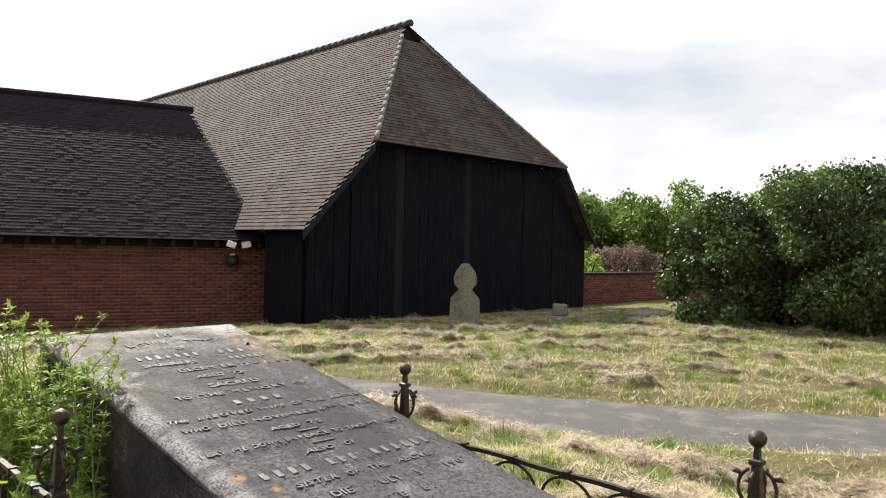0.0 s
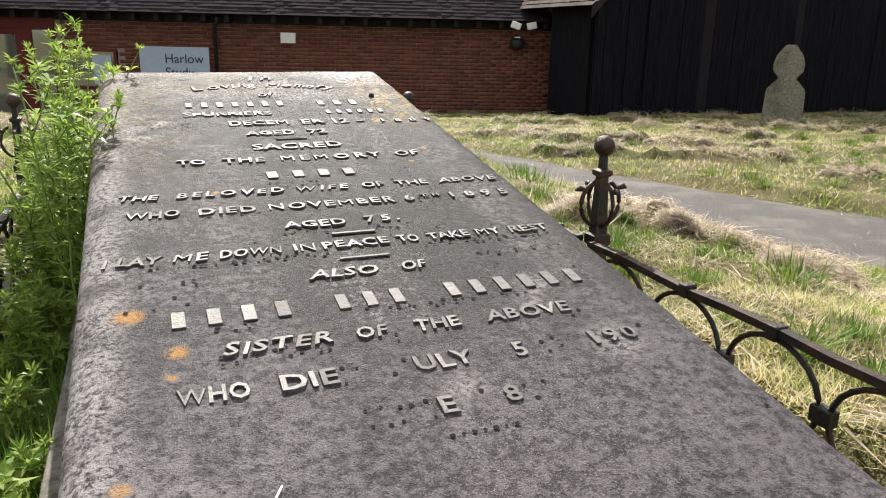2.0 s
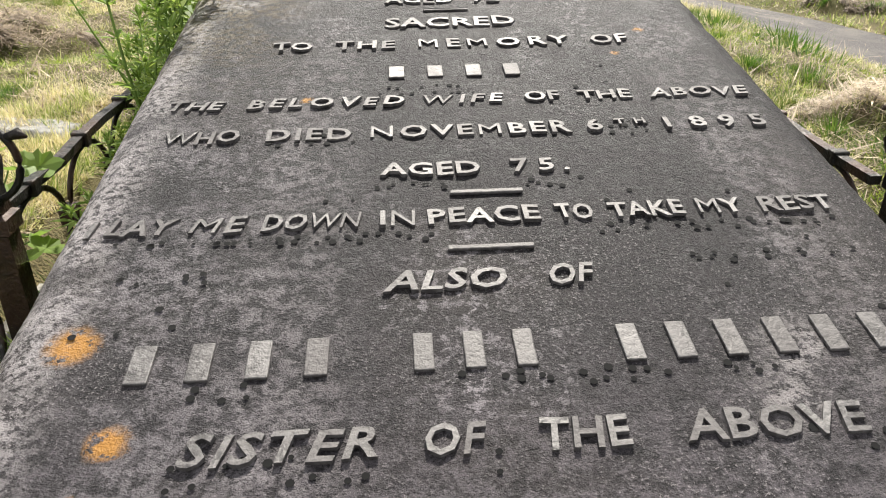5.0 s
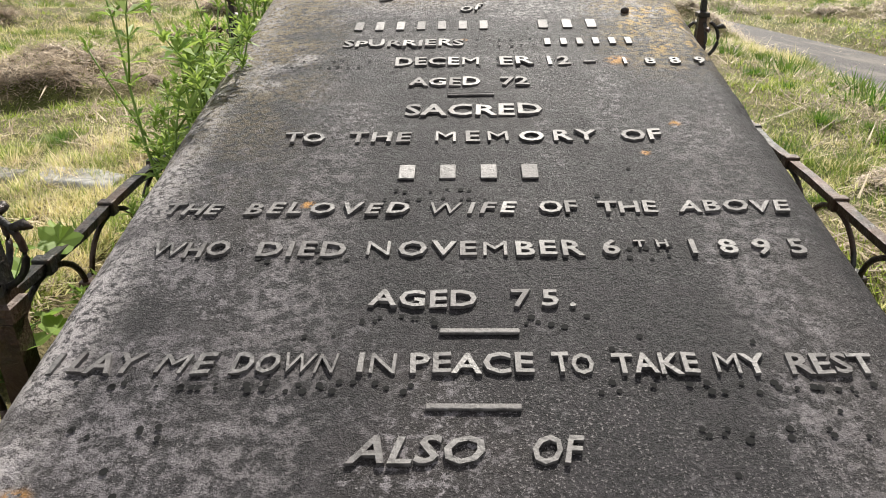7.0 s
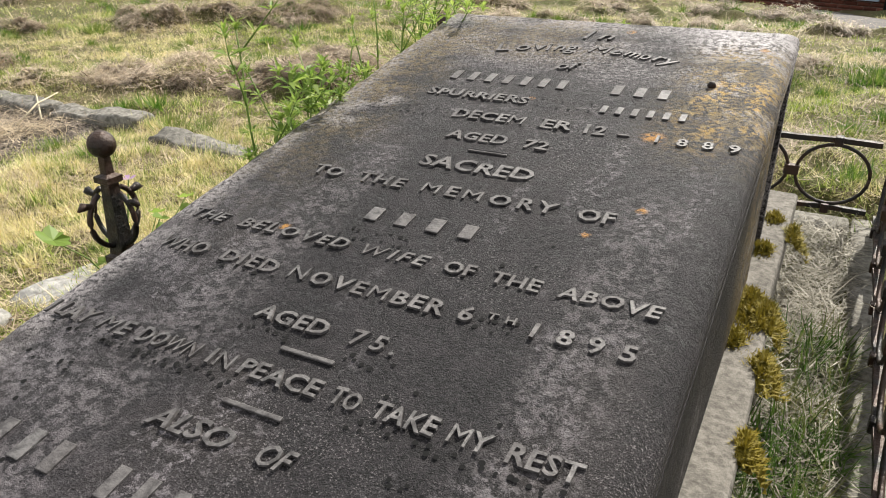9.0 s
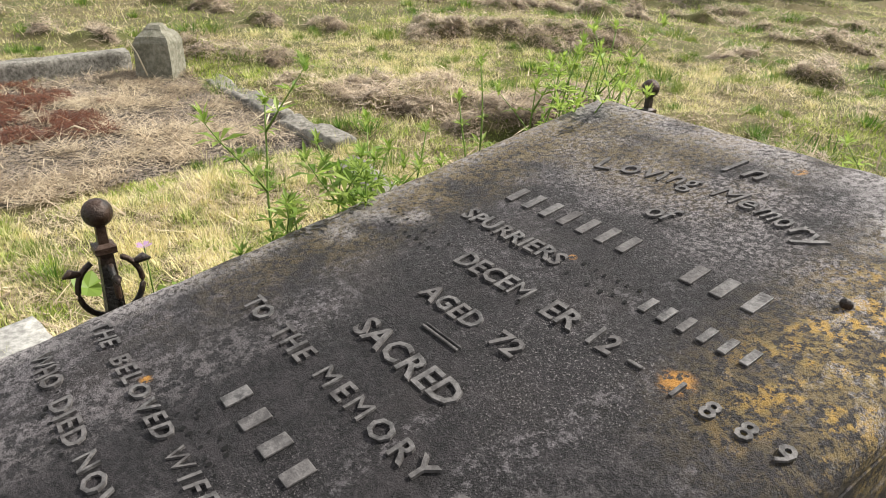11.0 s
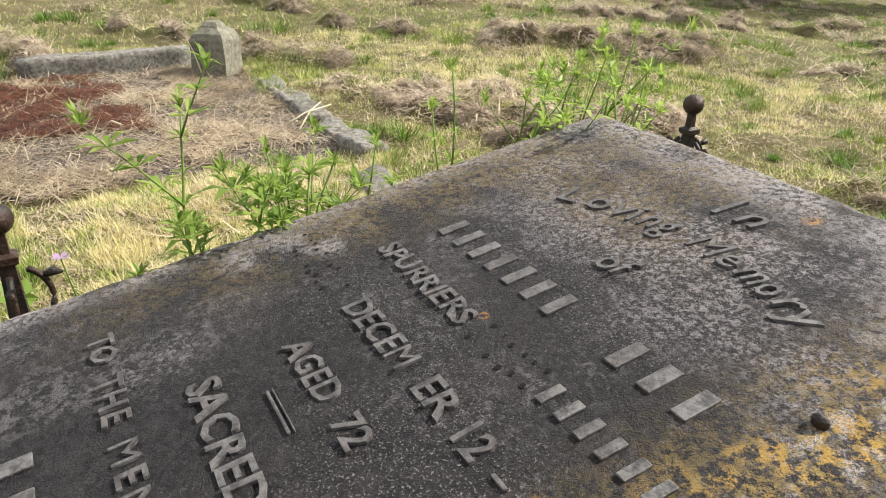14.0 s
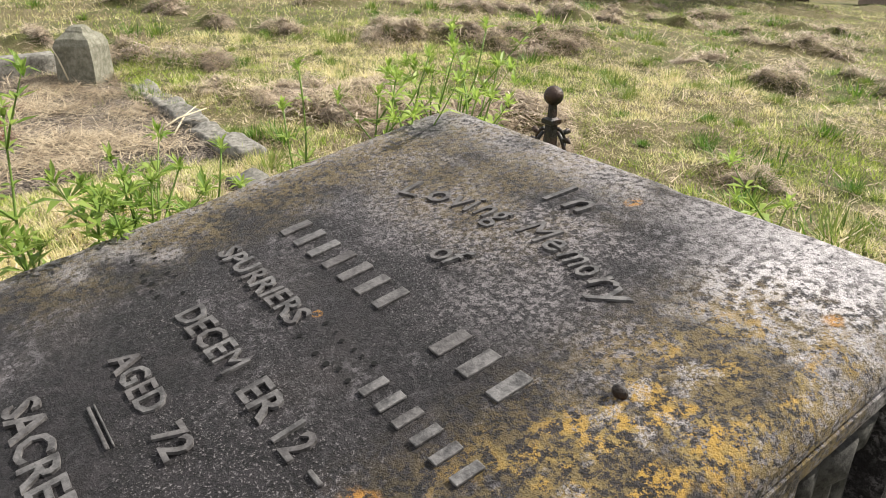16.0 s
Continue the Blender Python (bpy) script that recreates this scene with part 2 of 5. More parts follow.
def m_ground():
    m = Mat("turf_and_dry_clippings", 0.95)
    a, b, f = m.noise(1.1, 5), m.noise(7, 5), m.noise(120, 4)
    c = m.mix(m.ramp(a, 0.35, 0.65), (0.09, 0.10, 0.025), (0.16, 0.13, 0.06))
    c = m.mix(m.ramp(b, 0.5, 0.68), c, (0.20, 0.16, 0.09))
    c = m.mix(m.math("MULTIPLY", m.ramp(f, 0.4, 0.6), 0.5), c, (0.035, 0.035, 0.013))
    m.colour(c)
    return m.bump(m.math("ADD", f, b), 0.8, 0.02).m


def m_asphalt():
    m = Mat("worn_asphalt", 0.85)
    a, b = m.noise(160, 4, rough=0.7), m.noise(3, 4)
    c = m.mix(m.ramp(a, 0.35, 0.7), (0.040, 0.036, 0.037), (0.15, 0.139, 0.134))
    c = m.mix(m.math("MULTIPLY", m.ramp(b, 0.45, 0.7), 0.4), c, (0.24, 0.215, 0.18))
    m.colour(c)
    return m.bump(a, 0.5, 0.006).m


def m_tiles(name="old_clay_peg_tiles", k=1.0, tint=(1, 1, 1)):
    m = Mat(name, 0.9, spec=0.15)
    r, b, f = m.island(), m.noise(0.8, 5), m.noise(9, 5)
    c = m.mix(r, (0.060 * k, 0.045 * k, 0.040 * k), (0.125 * k, 0.094 * k, 0.080 * k))
    c = m.mix(m.math("MULTIPLY", m.ramp(b, 0.45, 0.65), 0.6), c, (0.13 * k, 0.115 * k, 0.10 * k))
    c = m.mix(m.math("MULTIPLY", m.ramp(f, 0.5, 0.7), 0.5), c, (0.04 * k, 0.035 * k, 0.034 * k))
    m.colour(m.mix(1.0, c, tint, "MULTIPLY"))
    return m.bump(f, 0.4, 0.01).m


def m_boards():
    m = Mat("black_tarred_boards", 0.85, spec=0.08)
    g = m.noise(8, 6, stretch=(6, 6, 0.25))
    c = m.mix(m.ramp(g, 0.35, 0.7), (0.0035, 0.004, 0.0055), (0.012, 0.012, 0.015))
    c = m.mix(m.math("MULTIPLY", m.ramp(m.rand(), 0.86, 0.95), 0.8), c, (0.020, 0.0175, 0.017))
    m.colour(c)
    return m.bump(g, 0.4, 0.01).m


def m_brick(name="red_brick", single=False):
    m = Mat(name, 0.9)
    r, f = m.rand() if single else m.island(), m.noise(40, 4)
    c = m.mix(r, (0.095, 0.031, 0.021), (0.175, 0.060, 0.037))
    c = m.mix(m.math("MULTIPLY", m.ramp(f, 0.5, 0.7), 0.4), c, (0.10, 0.05, 0.04))
    m.colour(c)
    return m.bump(f, 0.4, 0.006).m


def m_plain(name, col, rough=0.6, vary=0.25, scale=14, metal=0.0):
    m = Mat(name, rough, metal)
    a = m.noise(scale, 5)
    m.colour(m.mix(m.ramp(a, 0.3, 0.7), tuple(c * (1 - vary) for c in col), tuple(c * (1 + vary * 0.4) for c in col)))
    return m.bump(a, 0.2, 0.004).m


def m_leaves(name, c1, c2, amount=0.35):
    m = Mat(name, 0.5, spec=0.35)
    c = m.mix(m.island(), c1, c2)
    c = m.mix(m.math("MULTIPLY", m.noise(0.9, 3, lo=0.45, hi=0.65), 0.5), c, tuple(v * 1.5 for v in c2))
    m.colour(c).thin(c, amount)
    return m.m


def m_glass():
    m = Mat("window_glass", 0.06, 0.75, 0.8)
    m.colour((0.34, 0.35, 0.34))
    return m.m


SLAB, PLINTH, LEAD, IRON = m_slab(), m_stone("pale_plinth_stone", (0.09, 0.082, 0.070), (0.23, 0.212, 0.185)), m_lead(), m_iron()
KERB = m_stone("rough_granite_kerb", (0.075, 0.07, 0.058), (0.28, 0.265, 0.235), 46)
KERBPALE = m_stone("pale_broken_stone", (0.17, 0.165, 0.155), (0.42, 0.41, 0.385), 40)
MEMORIAL = m_stone("lichened_limestone", (0.11, 0.105, 0.075), (0.25, 0.24, 0.19), 30)
CARVED = m_stone("dark_carved_stone", (0.020, 0.019, 0.017), (0.10, 0.095, 0.085), 70)
TURF, ASPHALT, TILES, BOARDS, BRICK = m_ground(), m_asphalt(), m_tiles("old_clay_peg_tiles", 0.85, (1, 0.98, 1.02)), m_boards(), m_brick()
BRICK1 = m_brick("red_brick_single", True)
DARKTILES = m_tiles("dark_machine_tiles", 0.19, (0.92, 0.78, 1.2))
MORTAR = m_plain("lime_mortar", (0.27, 0.21, 0.17), 0.95, 0.3, 30)
RED = m_plain("red_painted_timber", (0.11, 0.012, 0.014), 0.45)
WHITE = m_plain("off_white_plastic", (0.75, 0.74, 0.72), 0.4, 0.05)
SIGN = m_plain("pale_blue_sign_panel", (0.36, 0.43, 0.54), 0.4, 0.06)
INK = m_plain("dark_sign_lettering", (0.03, 0.04, 0.07), 0.5)
BLACK = m_plain("black_metal", (0.02, 0.02, 0.022), 0.5)
GRAVEL = m_gravel()
DRYSTEM = m_plain("pale_dry_stem", (0.55, 0.48, 0.34), 0.7)
# near-black for the discs: the dark inside a hole, put into colour
HOLE_SHADE = m_plain("painted_hole_shade", (0.003, 0.003, 0.003), 0.95)
TIMBER = m_plain("dark_timber", (0.013, 0.011, 0.010), 0.8)
GLASS = m_glass()
MOSS = m_blades("golden_moss", ((0.17, 0.14, 0.02), (0.32, 0.25, 0.03), (0.12, 0.12, 0.02), (0.26, 0.2, 0.03)), 0.2)
GRASS = m_blades("mown_grass", ((0.12, 0.21, 0.022), (0.48, 0.56, 0.085), (0.54, 0.48, 0.18), (0.90, 0.80, 0.50)))
HAY = m_blades("dried_clippings", ((0.17, 0.125, 0.08), (0.44, 0.35, 0.24), (0.34, 0.26, 0.17), (0.72, 0.61, 0.44)), 0.25)
CLUMP = m_blades("brown_clippings", ((0.085, 0.062, 0.042), (0.44, 0.345, 0.25), (0.20, 0.15, 0.105), (0.72, 0.60, 0.46)), 0.06)
HAYDARK = m_blades("dead_grey_grass", ((0.10, 0.09, 0.06), (0.28, 0.25, 0.19), (0.16, 0.14, 0.1), (0.40, 0.37, 0.30)), 0.15)
NEEDLES = m_blades("rust_red_needles", ((0.05, 0.018, 0.01), (0.13, 0.04, 0.02), (0.08, 0.03, 0.015), (0.17, 0.06, 0.03)), 0.1)
# darker grass colours, painting in the shade between plinth and railing
SHADEGRASS = m_blades("shaded_rank_grass", ((0.035, 0.085, 0.012), (0.10, 0.18, 0.025), (0.13, 0.15, 0.045), (0.24, 0.23, 0.10)))
PETAL = m_leaves("mauve_petal", (0.36, 0.20, 0.42), (0.52, 0.34, 0.58), 0.4)
GREEN = m_blades("lush_grass", ((0.05, 0.13, 0.015), (0.13, 0.24, 0.03), (0.16, 0.22, 0.04), (0.26, 0.30, 0.08)))
WEED = m_leaves("fresh_green_weed", (0.14, 0.245, 0.036), (0.33, 0.42, 0.095), 0.52)
STALK = m_plain("green_stalk", (0.16, 0.25, 0.05), 0.6)
LAUREL = m_leaves("dark_hedge_leaves", (0.024, 0.045, 0.013), (0.085, 0.13, 0.035), 0.2)
TREE = m_leaves("tree_leaves", (0.06, 0.115, 0.022), (0.17, 0.25, 0.05), 0.42)
BLOSSOM = m_leaves("pink_blossom", (0.13, 0.085, 0.07), (0.22, 0.15, 0.125))
BARK = m_plain("bark", (0.07, 0.055, 0.04), 0.95, 0.4)


# ---- building helpers ----
def thing(name, at, label, category, group="", kind="", turn=0.0):
    ob = new(name)
    ob.empty_display_size = 0.1
    ob.matrix_basis = pose(*at, 0, 0, turn)
    return tagged(ob, label, category, group, kind)


def mesh_of(bm, mat, smooth=False):
    me = bpy.data.meshes.new("mesh")
    bm.normal_update()
    bm.to_mesh(me)
    bm.free()
    if mat:
        me.materials.append(mat)
    if smooth:
        me.polygons.foreach_set("use_smooth", [True] * len(me.polygons))
    return me


def part(name, bm, mat, parent=None, label="", smooth=False, kind=""):
    """One mesh, its points in the world's metres, under a thing or a part."""
    me = bm if isinstance(bm, bpy.types.Mesh) else mesh_of(bm, mat, smooth)
    ob = new(name, me)
    if parent:
        ob.parent = parent
        top = parent
        while top.parent:
            top = top.parent
        if parent is top:
            ob.matrix_parent_inverse = top.matrix_basis.inverted()
    return tagged(ob, label, kind=kind)


def box(bm, x0, x1, y0, y1, z0, z1, m=None, bevel=0.0):
    r = bmesh.ops.create_cube(bm, size=1)
    vs = r["verts"]
    bmesh.ops.transform(bm, matrix=Matrix.Translation(((x0 + x1) / 2, (y0 + y1) / 2, (z0 + z1) / 2)) @ Matrix.Diagonal((x1 - x0, y1 - y0, z1 - z0, 1)), verts=vs)
    if bevel:
        es = list({e for v in vs for e in v.link_edges})
        out = bmesh.ops.bevel(bm, geom=es, offset=bevel, segments=2, affect="EDGES", profile=0.5)
        vs = list({v for f in out["faces"] for v in f.verts} | {v for v in vs if v.is_valid})
    if m is not None:
        bmesh.ops.transform(bm, matrix=m, verts=vs)
    return vs


def tube(bm, pts, radii, sides=8):
    """A round bar through points, its radius given at each."""
    rings, pts = [], [Vector(p) for p in pts]
    for i, p in enumerate(pts):
        d = (pts[min(i + 1, len(pts) - 1)] - pts[max(i - 1, 0)]).normalized()
        q = d.to_track_quat("Z", "Y")
        r = radii[i] if isinstance(radii, (list, tuple)) else radii
        rings.append([bm.verts.new(p + q @ Vector((r * math.cos(a), r * math.sin(a), 0))) for a in (2 * math.pi * k / sides for k in range(sides))])
    for a, b in zip(rings, rings[1:]):
        for k in range(sides):
            bm.faces.new((a[k], a[(k + 1) % sides], b[(k + 1) % sides], b[k]))
    bm.faces.new(rings[0][::-1]), bm.faces.new(rings[-1])
    return bm


def lathe(bm, at, prof, sides=14):
    """A turned shape: (radius, height) pairs from the bottom up."""
    return tube(bm, [(at[0], at[1], at[2] + h + 1e-5 * i) for i, (_, h) in enumerate(prof)], [max(r, 0.0004) for r, _ in prof], sides)


def prism(bm, poly, d):
    """A flat outline (points in order) pushed along d."""
    a = [bm.verts.new(p) for p in poly]
    b = [bm.verts.new(Vector(p) + Vector(d)) for p in poly]
    n = len(a)
    fs = [bm.faces.new(a[::-1]), bm.faces.new(b)] + [bm.faces.new((a[i], a[(i + 1) % n], b[(i + 1) % n], b[i])) for i in range(n)]
    bmesh.ops.recalc_face_normals(bm, faces=fs)
    return bm


def from_arrays(verts, tris, mat):
    me = bpy.data.meshes.new("mesh")
    me.vertices.add(len(verts)), me.loops.add(tris.size), me.polygons.add(len(tris))
    k = tris.shape[1]
    me.vertices.foreach_set("co", np.ascontiguousarray(verts, dtype=np.float32).ravel())
    me.loops.foreach_set("vertex_index", np.ascontiguousarray(tris, dtype=np.int32).ravel())
    me.polygons.foreach_set("loop_start", np.arange(0, tris.size, k, dtype=np.int32))
    me.polygons.foreach_set("loop_total", np.full(len(tris), k, dtype=np.int32))
    me.update()
    me.validate()
    me.materials.append(mat)
    return me


rng = np.random.default_rng(7)


def smooth_step(a, b, v):
    k = np.clip((v - a) / (b - a), 0, 1)
    return k * k * (3 - 2 * k)


LATTICE = rng.random((64, 64))


def value_noise(x, y, scale):
    """Smooth noise from 0 to 1 over the plan."""
    u, v = np.asarray(x) * scale + 31.7, np.asarray(y) * scale + 17.3
    i, j = np.floor(u).astype(int), np.floor(v).astype(int)
    fu, fv = u - i, v - j
    fu, fv = fu * fu * (3 - 2 * fu), fv * fv * (3 - 2 * fv)
    g = lambda a, b: LATTICE[a % 64, b % 64]
    return (g(i, j) * (1 - fu) + g(i + 1, j) * fu) * (1 - fv) + (g(i, j + 1) * (1 - fu) + g(i + 1, j + 1) * fu) * fv


# ---- ground ----
PATH_PTS = [(-0.4, 16), (0.6, 11), (1.45, 7.6), (2.1, 5.4), (2.6, 3.5), (3.3, 1.85), (4.3, 0.2), (5.25, -1.1), (7.0, -2.9), (12, -6.6), (20, -12)]


def path_offset(x, y):
    """Distance from the middle of the path."""
    best = np.full(np.shape(x), 99.0)
    for (ax, ay), (bx, by) in zip(PATH_PTS, PATH_PTS[1:]):
        dx, dy = bx - ax, by - ay
        k = np.clip(((x - ax) * dx + (y - ay) * dy) / (dx * dx + dy * dy), 0, 1)
        best = np.minimum(best, np.hypot(x - ax - k * dx, y - ay - k * dy))
    return best


HALF_PATH = 0.70


def windrow(x, y):
    """1 along the rows of raked clippings, 0 between."""
    w = (value_noise(x, y, 0.5) - 0.5) * 1.6
    a = np.sin((x * 0.80 + y * 0.60 + w) * 2 * np.pi / 1.7)
    b = np.sin((x * -0.45 + y * 0.89 + w) * 2 * np.pi / 1.5)
    s = np.where(x > 0.9, a, b)
    beside = smooth_step(-2.2, -1.9, x) * smooth_step(-0.5, -0.7, x) * smooth_step(-2.0, -1.7, y) * smooth_step(1.9, 1.6, y)
    return smooth_step(0.60, 1.15, s + (value_noise(x, y, 2.6) - 0.5) * 2.1) * (1 - beside)


def base_z(x, y):
    x, y = np.asarray(x, dtype=float), np.asarray(y, dtype=float)
    k = smooth_step(1.2, 3.0, x)
    d = np.maximum(0, y - 4.0)
    d = d * d / (d + 1.0)
    d = np.minimum(d, 14.0)
    return -0.3 * k - d * (0.112 - 0.05 * k) + 0.26 * smooth_step(-1.0, -3.0, x) * smooth_step(7.0, 12.0, y)


def ground_z(x, y):
    x, y = np.asarray(x, dtype=float), np.asarray(y, dtype=float)
    off = path_offset(x, y)
    row = windrow(x, y)
    lump = (value_noise(x, y, 1.3) - 0.5) * 0.05 + (value_noise(x, y, 4.1) - 0.5) * 0.03 + row * (0.012 + 0.13 * np.maximum(0, value_noise(x, y, 4.7) - 0.42) + 0.10 * np.maximum(0, value_noise(x, y, 9.3) - 0.5))
    keep = smooth_step(HALF_PATH, HALF_PATH + 0.25, off)
    inside = (smooth_step(0.95, 0.80, x) * smooth_step(-0.80, -0.64, x) * smooth_step(1.84, 1.69, y) * smooth_step(-1.75, -1.6, y))
    bed = smooth_step(-3.95, -3.8, x) * smooth_step(-1.75, -1.95, x) * smooth_step(1.24, 1.15, y) * smooth_step(-2.4, -2.2, y)
    line = smooth_step(-3.6, -3.5, x) * smooth_step(-1.1, -1.2, x) * smooth_step(0.98, 1.08, y) * smooth_step(1.42, 1.32, y)
    lump = lump * (1 - 0.85 * np.maximum(bed, line)) - 0.02 * bed
    z = base_z(x, y) + keep * (lump + 0.015) - (1 - keep) * 0.03
    return z * (1 - inside) + inside * (-0.07 + (value_noise(x, y, 9) - 0.5) * 0.02)


def sheet(name, xs, ys, zf, mat):
    gx, gy = np.meshgrid(xs, ys)
    v = np.stack([gx.ravel(), gy.ravel(), zf(gx.ravel(), gy.ravel())], 1)
    nx, ny = len(xs), len(ys)
    i = (np.arange(ny - 1)[:, None] * nx + np.arange(nx - 1)[None, :]).ravel()
    me = from_arrays(v, np.stack([i, i + 1, i + nx + 1, i + nx], 1), mat)
    me.polygons.foreach_set("use_smooth", [True] * len(me.polygons))
    return new(name, me)


def spread(near, far, step, end):
    """Grid lines, fine in the middle and ever wider outwards."""
    out = list(np.arange(near, far, step))
    s, v = step, far
    while v < end:
        out.append(v)
        s *= 1.16
        v += s
    s, v = step, near
    left = []
    while v > -end:
        s *= 1.16
        v -= s
        left.append(v)
    return np.array(left[::-1] + out + [end])


tagged(sheet("ground", spread(-6.5, 8, 0.05, 900), spread(-4, 9, 0.05, 900), ground_z, TURF), "sunlit mown churchyard turf with dry clippings", "ground", kind="structure")


def build_path():
    n = 160
    pts = []
    seg = [math.hypot(b[0] - a[0], b[1] - a[1]) for a, b in zip(PATH_PTS, PATH_PTS[1:])]
    for i in range(n + 1):
        d = sum(seg) * i / n
        k = 0
        while k < len(seg) - 1 and d > seg[k]:
            d -= seg[k]
            k += 1
        a, b = PATH_PTS[k], PATH_PTS[k + 1]
        f = d / seg[k]
        pts.append((a[0] + (b[0] - a[0]) * f, a[1] + (b[1] - a[1]) * f))
    pts = np.array(pts)
    for _ in range(6):
        pts[1:-1] = (pts[:-2] + 2 * pts[1:-1] + pts[2:]) / 4
    bm = bmesh.new()
    rows = []
    for i in range(n + 1):
        d = pts[min(i + 1, n)] - pts[max(i - 1, 0)]
        d = Vector((d[0], d[1], 0)).normalized()
        s = Vector((-d.y, d.x, 0))
        row = []
        for j in range(9):
            u = (j / 4 - 1) * (HALF_PATH + 0.08 + 0.05 * noise.noise((i * 0.35, j, 3)))
            p = Vector((pts[i][0], pts[i][1], 0)) + s * u
            p.z = float(base_z(p.x, p.y)) - 0.012 - 0.03 * (abs(j / 4 - 1) ** 4)
            row.append(bm.verts.new(p))
        rows.append(row)
    for a, b in zip(rows, rows[1:]):
        for j in range(8):
            bm.faces.new((a[j], a[j + 1], b[j + 1], b[j]))
    bmesh.ops.recalc_face_normals(bm, faces=bm.faces)
    tagged(part("path", bm, ASPHALT, smooth=True), "worn grey asphalt path between the mown grass", "path", kind="structure")


build_path()

# ---- tomb ----
TOP = pose(0, 0, 0.42, 10.0, -0.6, 0)      # the plane of the sloping top
XL, XR, YF, YH = -0.365, 0.525, -1.16, 1.085
CX = (XL + XR) / 2
BED = 0.095


def slab_drop(x, y):
    """How far the worn rounded rim falls below the plane of the top."""
    d = min(x - XL, XR - x, YH - y, y - YF)
    k = max(0.0, 1 - d / 0.042)
    return -0.019 * k ** 2.2


def build_tomb():
    tomb = thing("ledger_tomb", (CX, 0, 0), "dark weathered stone ledger tomb with sloping top and raised lead lettering", "tomb")
    nx, ny = 110, 260
    ex = [XL + (XR - XL) * i / nx for i in range(nx + 1)]
    ey = [YF + (YH - YF) * j / ny for j in range(ny + 1)]
    bm = bmesh.new()
    g = []
    for y in ey:
        row = []
        for x in ex:
            w = noise.noise((x * 9, y * 9, 0)) * 0.0012 + noise.noise((x * 40, y * 40, 1)) * 0.0006
            chip = 0.006 * max(0.0, noise.noise((x * 14, y * 14, 5)))
            edge = min(x - XL, XR - x, YH - y, y - YF)
            row.append(bm.verts.new(TOP @ Vector((x, y, slab_drop(x, y) + w - (chip if edge < 0.03 else 0)))))
        g.append(row)
    for a, b in zip(g, g[1:]):
        for i in range(nx):
            bm.faces.new((a[i], a[i + 1], b[i + 1], b[i]))
    for f in bm.faces:
        f.smooth = True
    # sides down to the bed, with a rounded arris and a sunk panel near the head
    rim = g[0] + [r[-1] for r in g[1:]] + g[-1][-2::-1] + [r[0] for r in g[-2:0:-1]]
    prev = rim
    for step, out, sunk in ((0.010, 0.005, 0), (0.024, 0.006, 0), (0.027, 0.000, 0), (0.031, 0.000, 0), (0.034, 0.006, 0), (0.058, 0.004, 0), (0.060, 0.004, 0.06), (None, 0.004, 0.06)):
        ring = []
        for v in rim:
            c = v.co
            side = 1 if c.x > XR - 0.01 else -1 if c.x < XL + 0.01 else 0
            o = side * out
            if side and 0.80 < c.y < 1.02:
                o -= side * sunk
            ring.append(bm.verts.new((c.x + o, c.y, c.z - step if step else BED)))
        n = len(rim)
        for i in range(n):
            bm.faces.new((prev[i], prev[(i + 1) % n], ring[(i + 1) % n], ring[i]))
        prev = ring
    bmesh.ops.recalc_face_normals(bm, faces=bm.faces)
    part("ledger_slab", bm, SLAB, tomb, "dark pitted stone top with ochre lichen")
    for x in (XR - 0.038, XL + 0.038):
        for k, (y, r) in enumerate(((0.865, 0.021), (0.915, 0.026), (0.965, 0.021))):
            bm = bmesh.new()
            top = 0.365 + 0.176 * (y - 0.865)
            lathe(bm, (x, y, BED), [(r * 1.35, 0), (r * 1.4, 0.035), (r, 0.055), (r * 1.02, top * 0.42), (r * 1.3, top * 0.45), (r * 1.3, top * 0.53), (r, top * 0.56), (r * 0.95, top * 0.86), (r * 1.3, top * 0.9), (r * 1.35, top)], 14)
            for v in bm.verts:
                v.co += noise.noise_vector(v.co * 30) * 0.004
            part("colonnette", bm, CARVED, tomb, "dark worn carved colonnette in the recess", smooth=True)
    return tomb


tomb = build_tomb()


def plinth_stone(x0, x1, y0, y1, turn=0.0):
    bm = bmesh.new()
    box(bm, x0, x1, y0, y1, -0.12, BED, bevel=0.012)
    bmesh.ops.rotate(bm, cent=((x0 + x1) / 2, (y0 + y1) / 2, 0), matrix=Matrix.Rotation(radians(turn), 3, "Z"), verts=bm.verts)
    part("plinth_stone", bm, PLINTH, tomb, "pale grey-brown base stone with moss in the joints")


plinth_stone(XR - 0.12, XR + 0.075, -1.22, 0.62, 0.3)
plinth_stone(XR - 0.12, XR + 0.062, 0.66, 1.44, -0.6)
plinth_stone(XL - 0.07, XL + 0.12, -1.22, 0.10)
plinth_stone(XL - 0.075, XL + 0.12, 0.12, 1.44)
plinth_stone(XL + 0.13, XR - 0.13, 0.98, 1.43)
plinth_stone(XL + 0.13, XR - 0.13, -1.21, -1.0)


lr = random.Random(17)


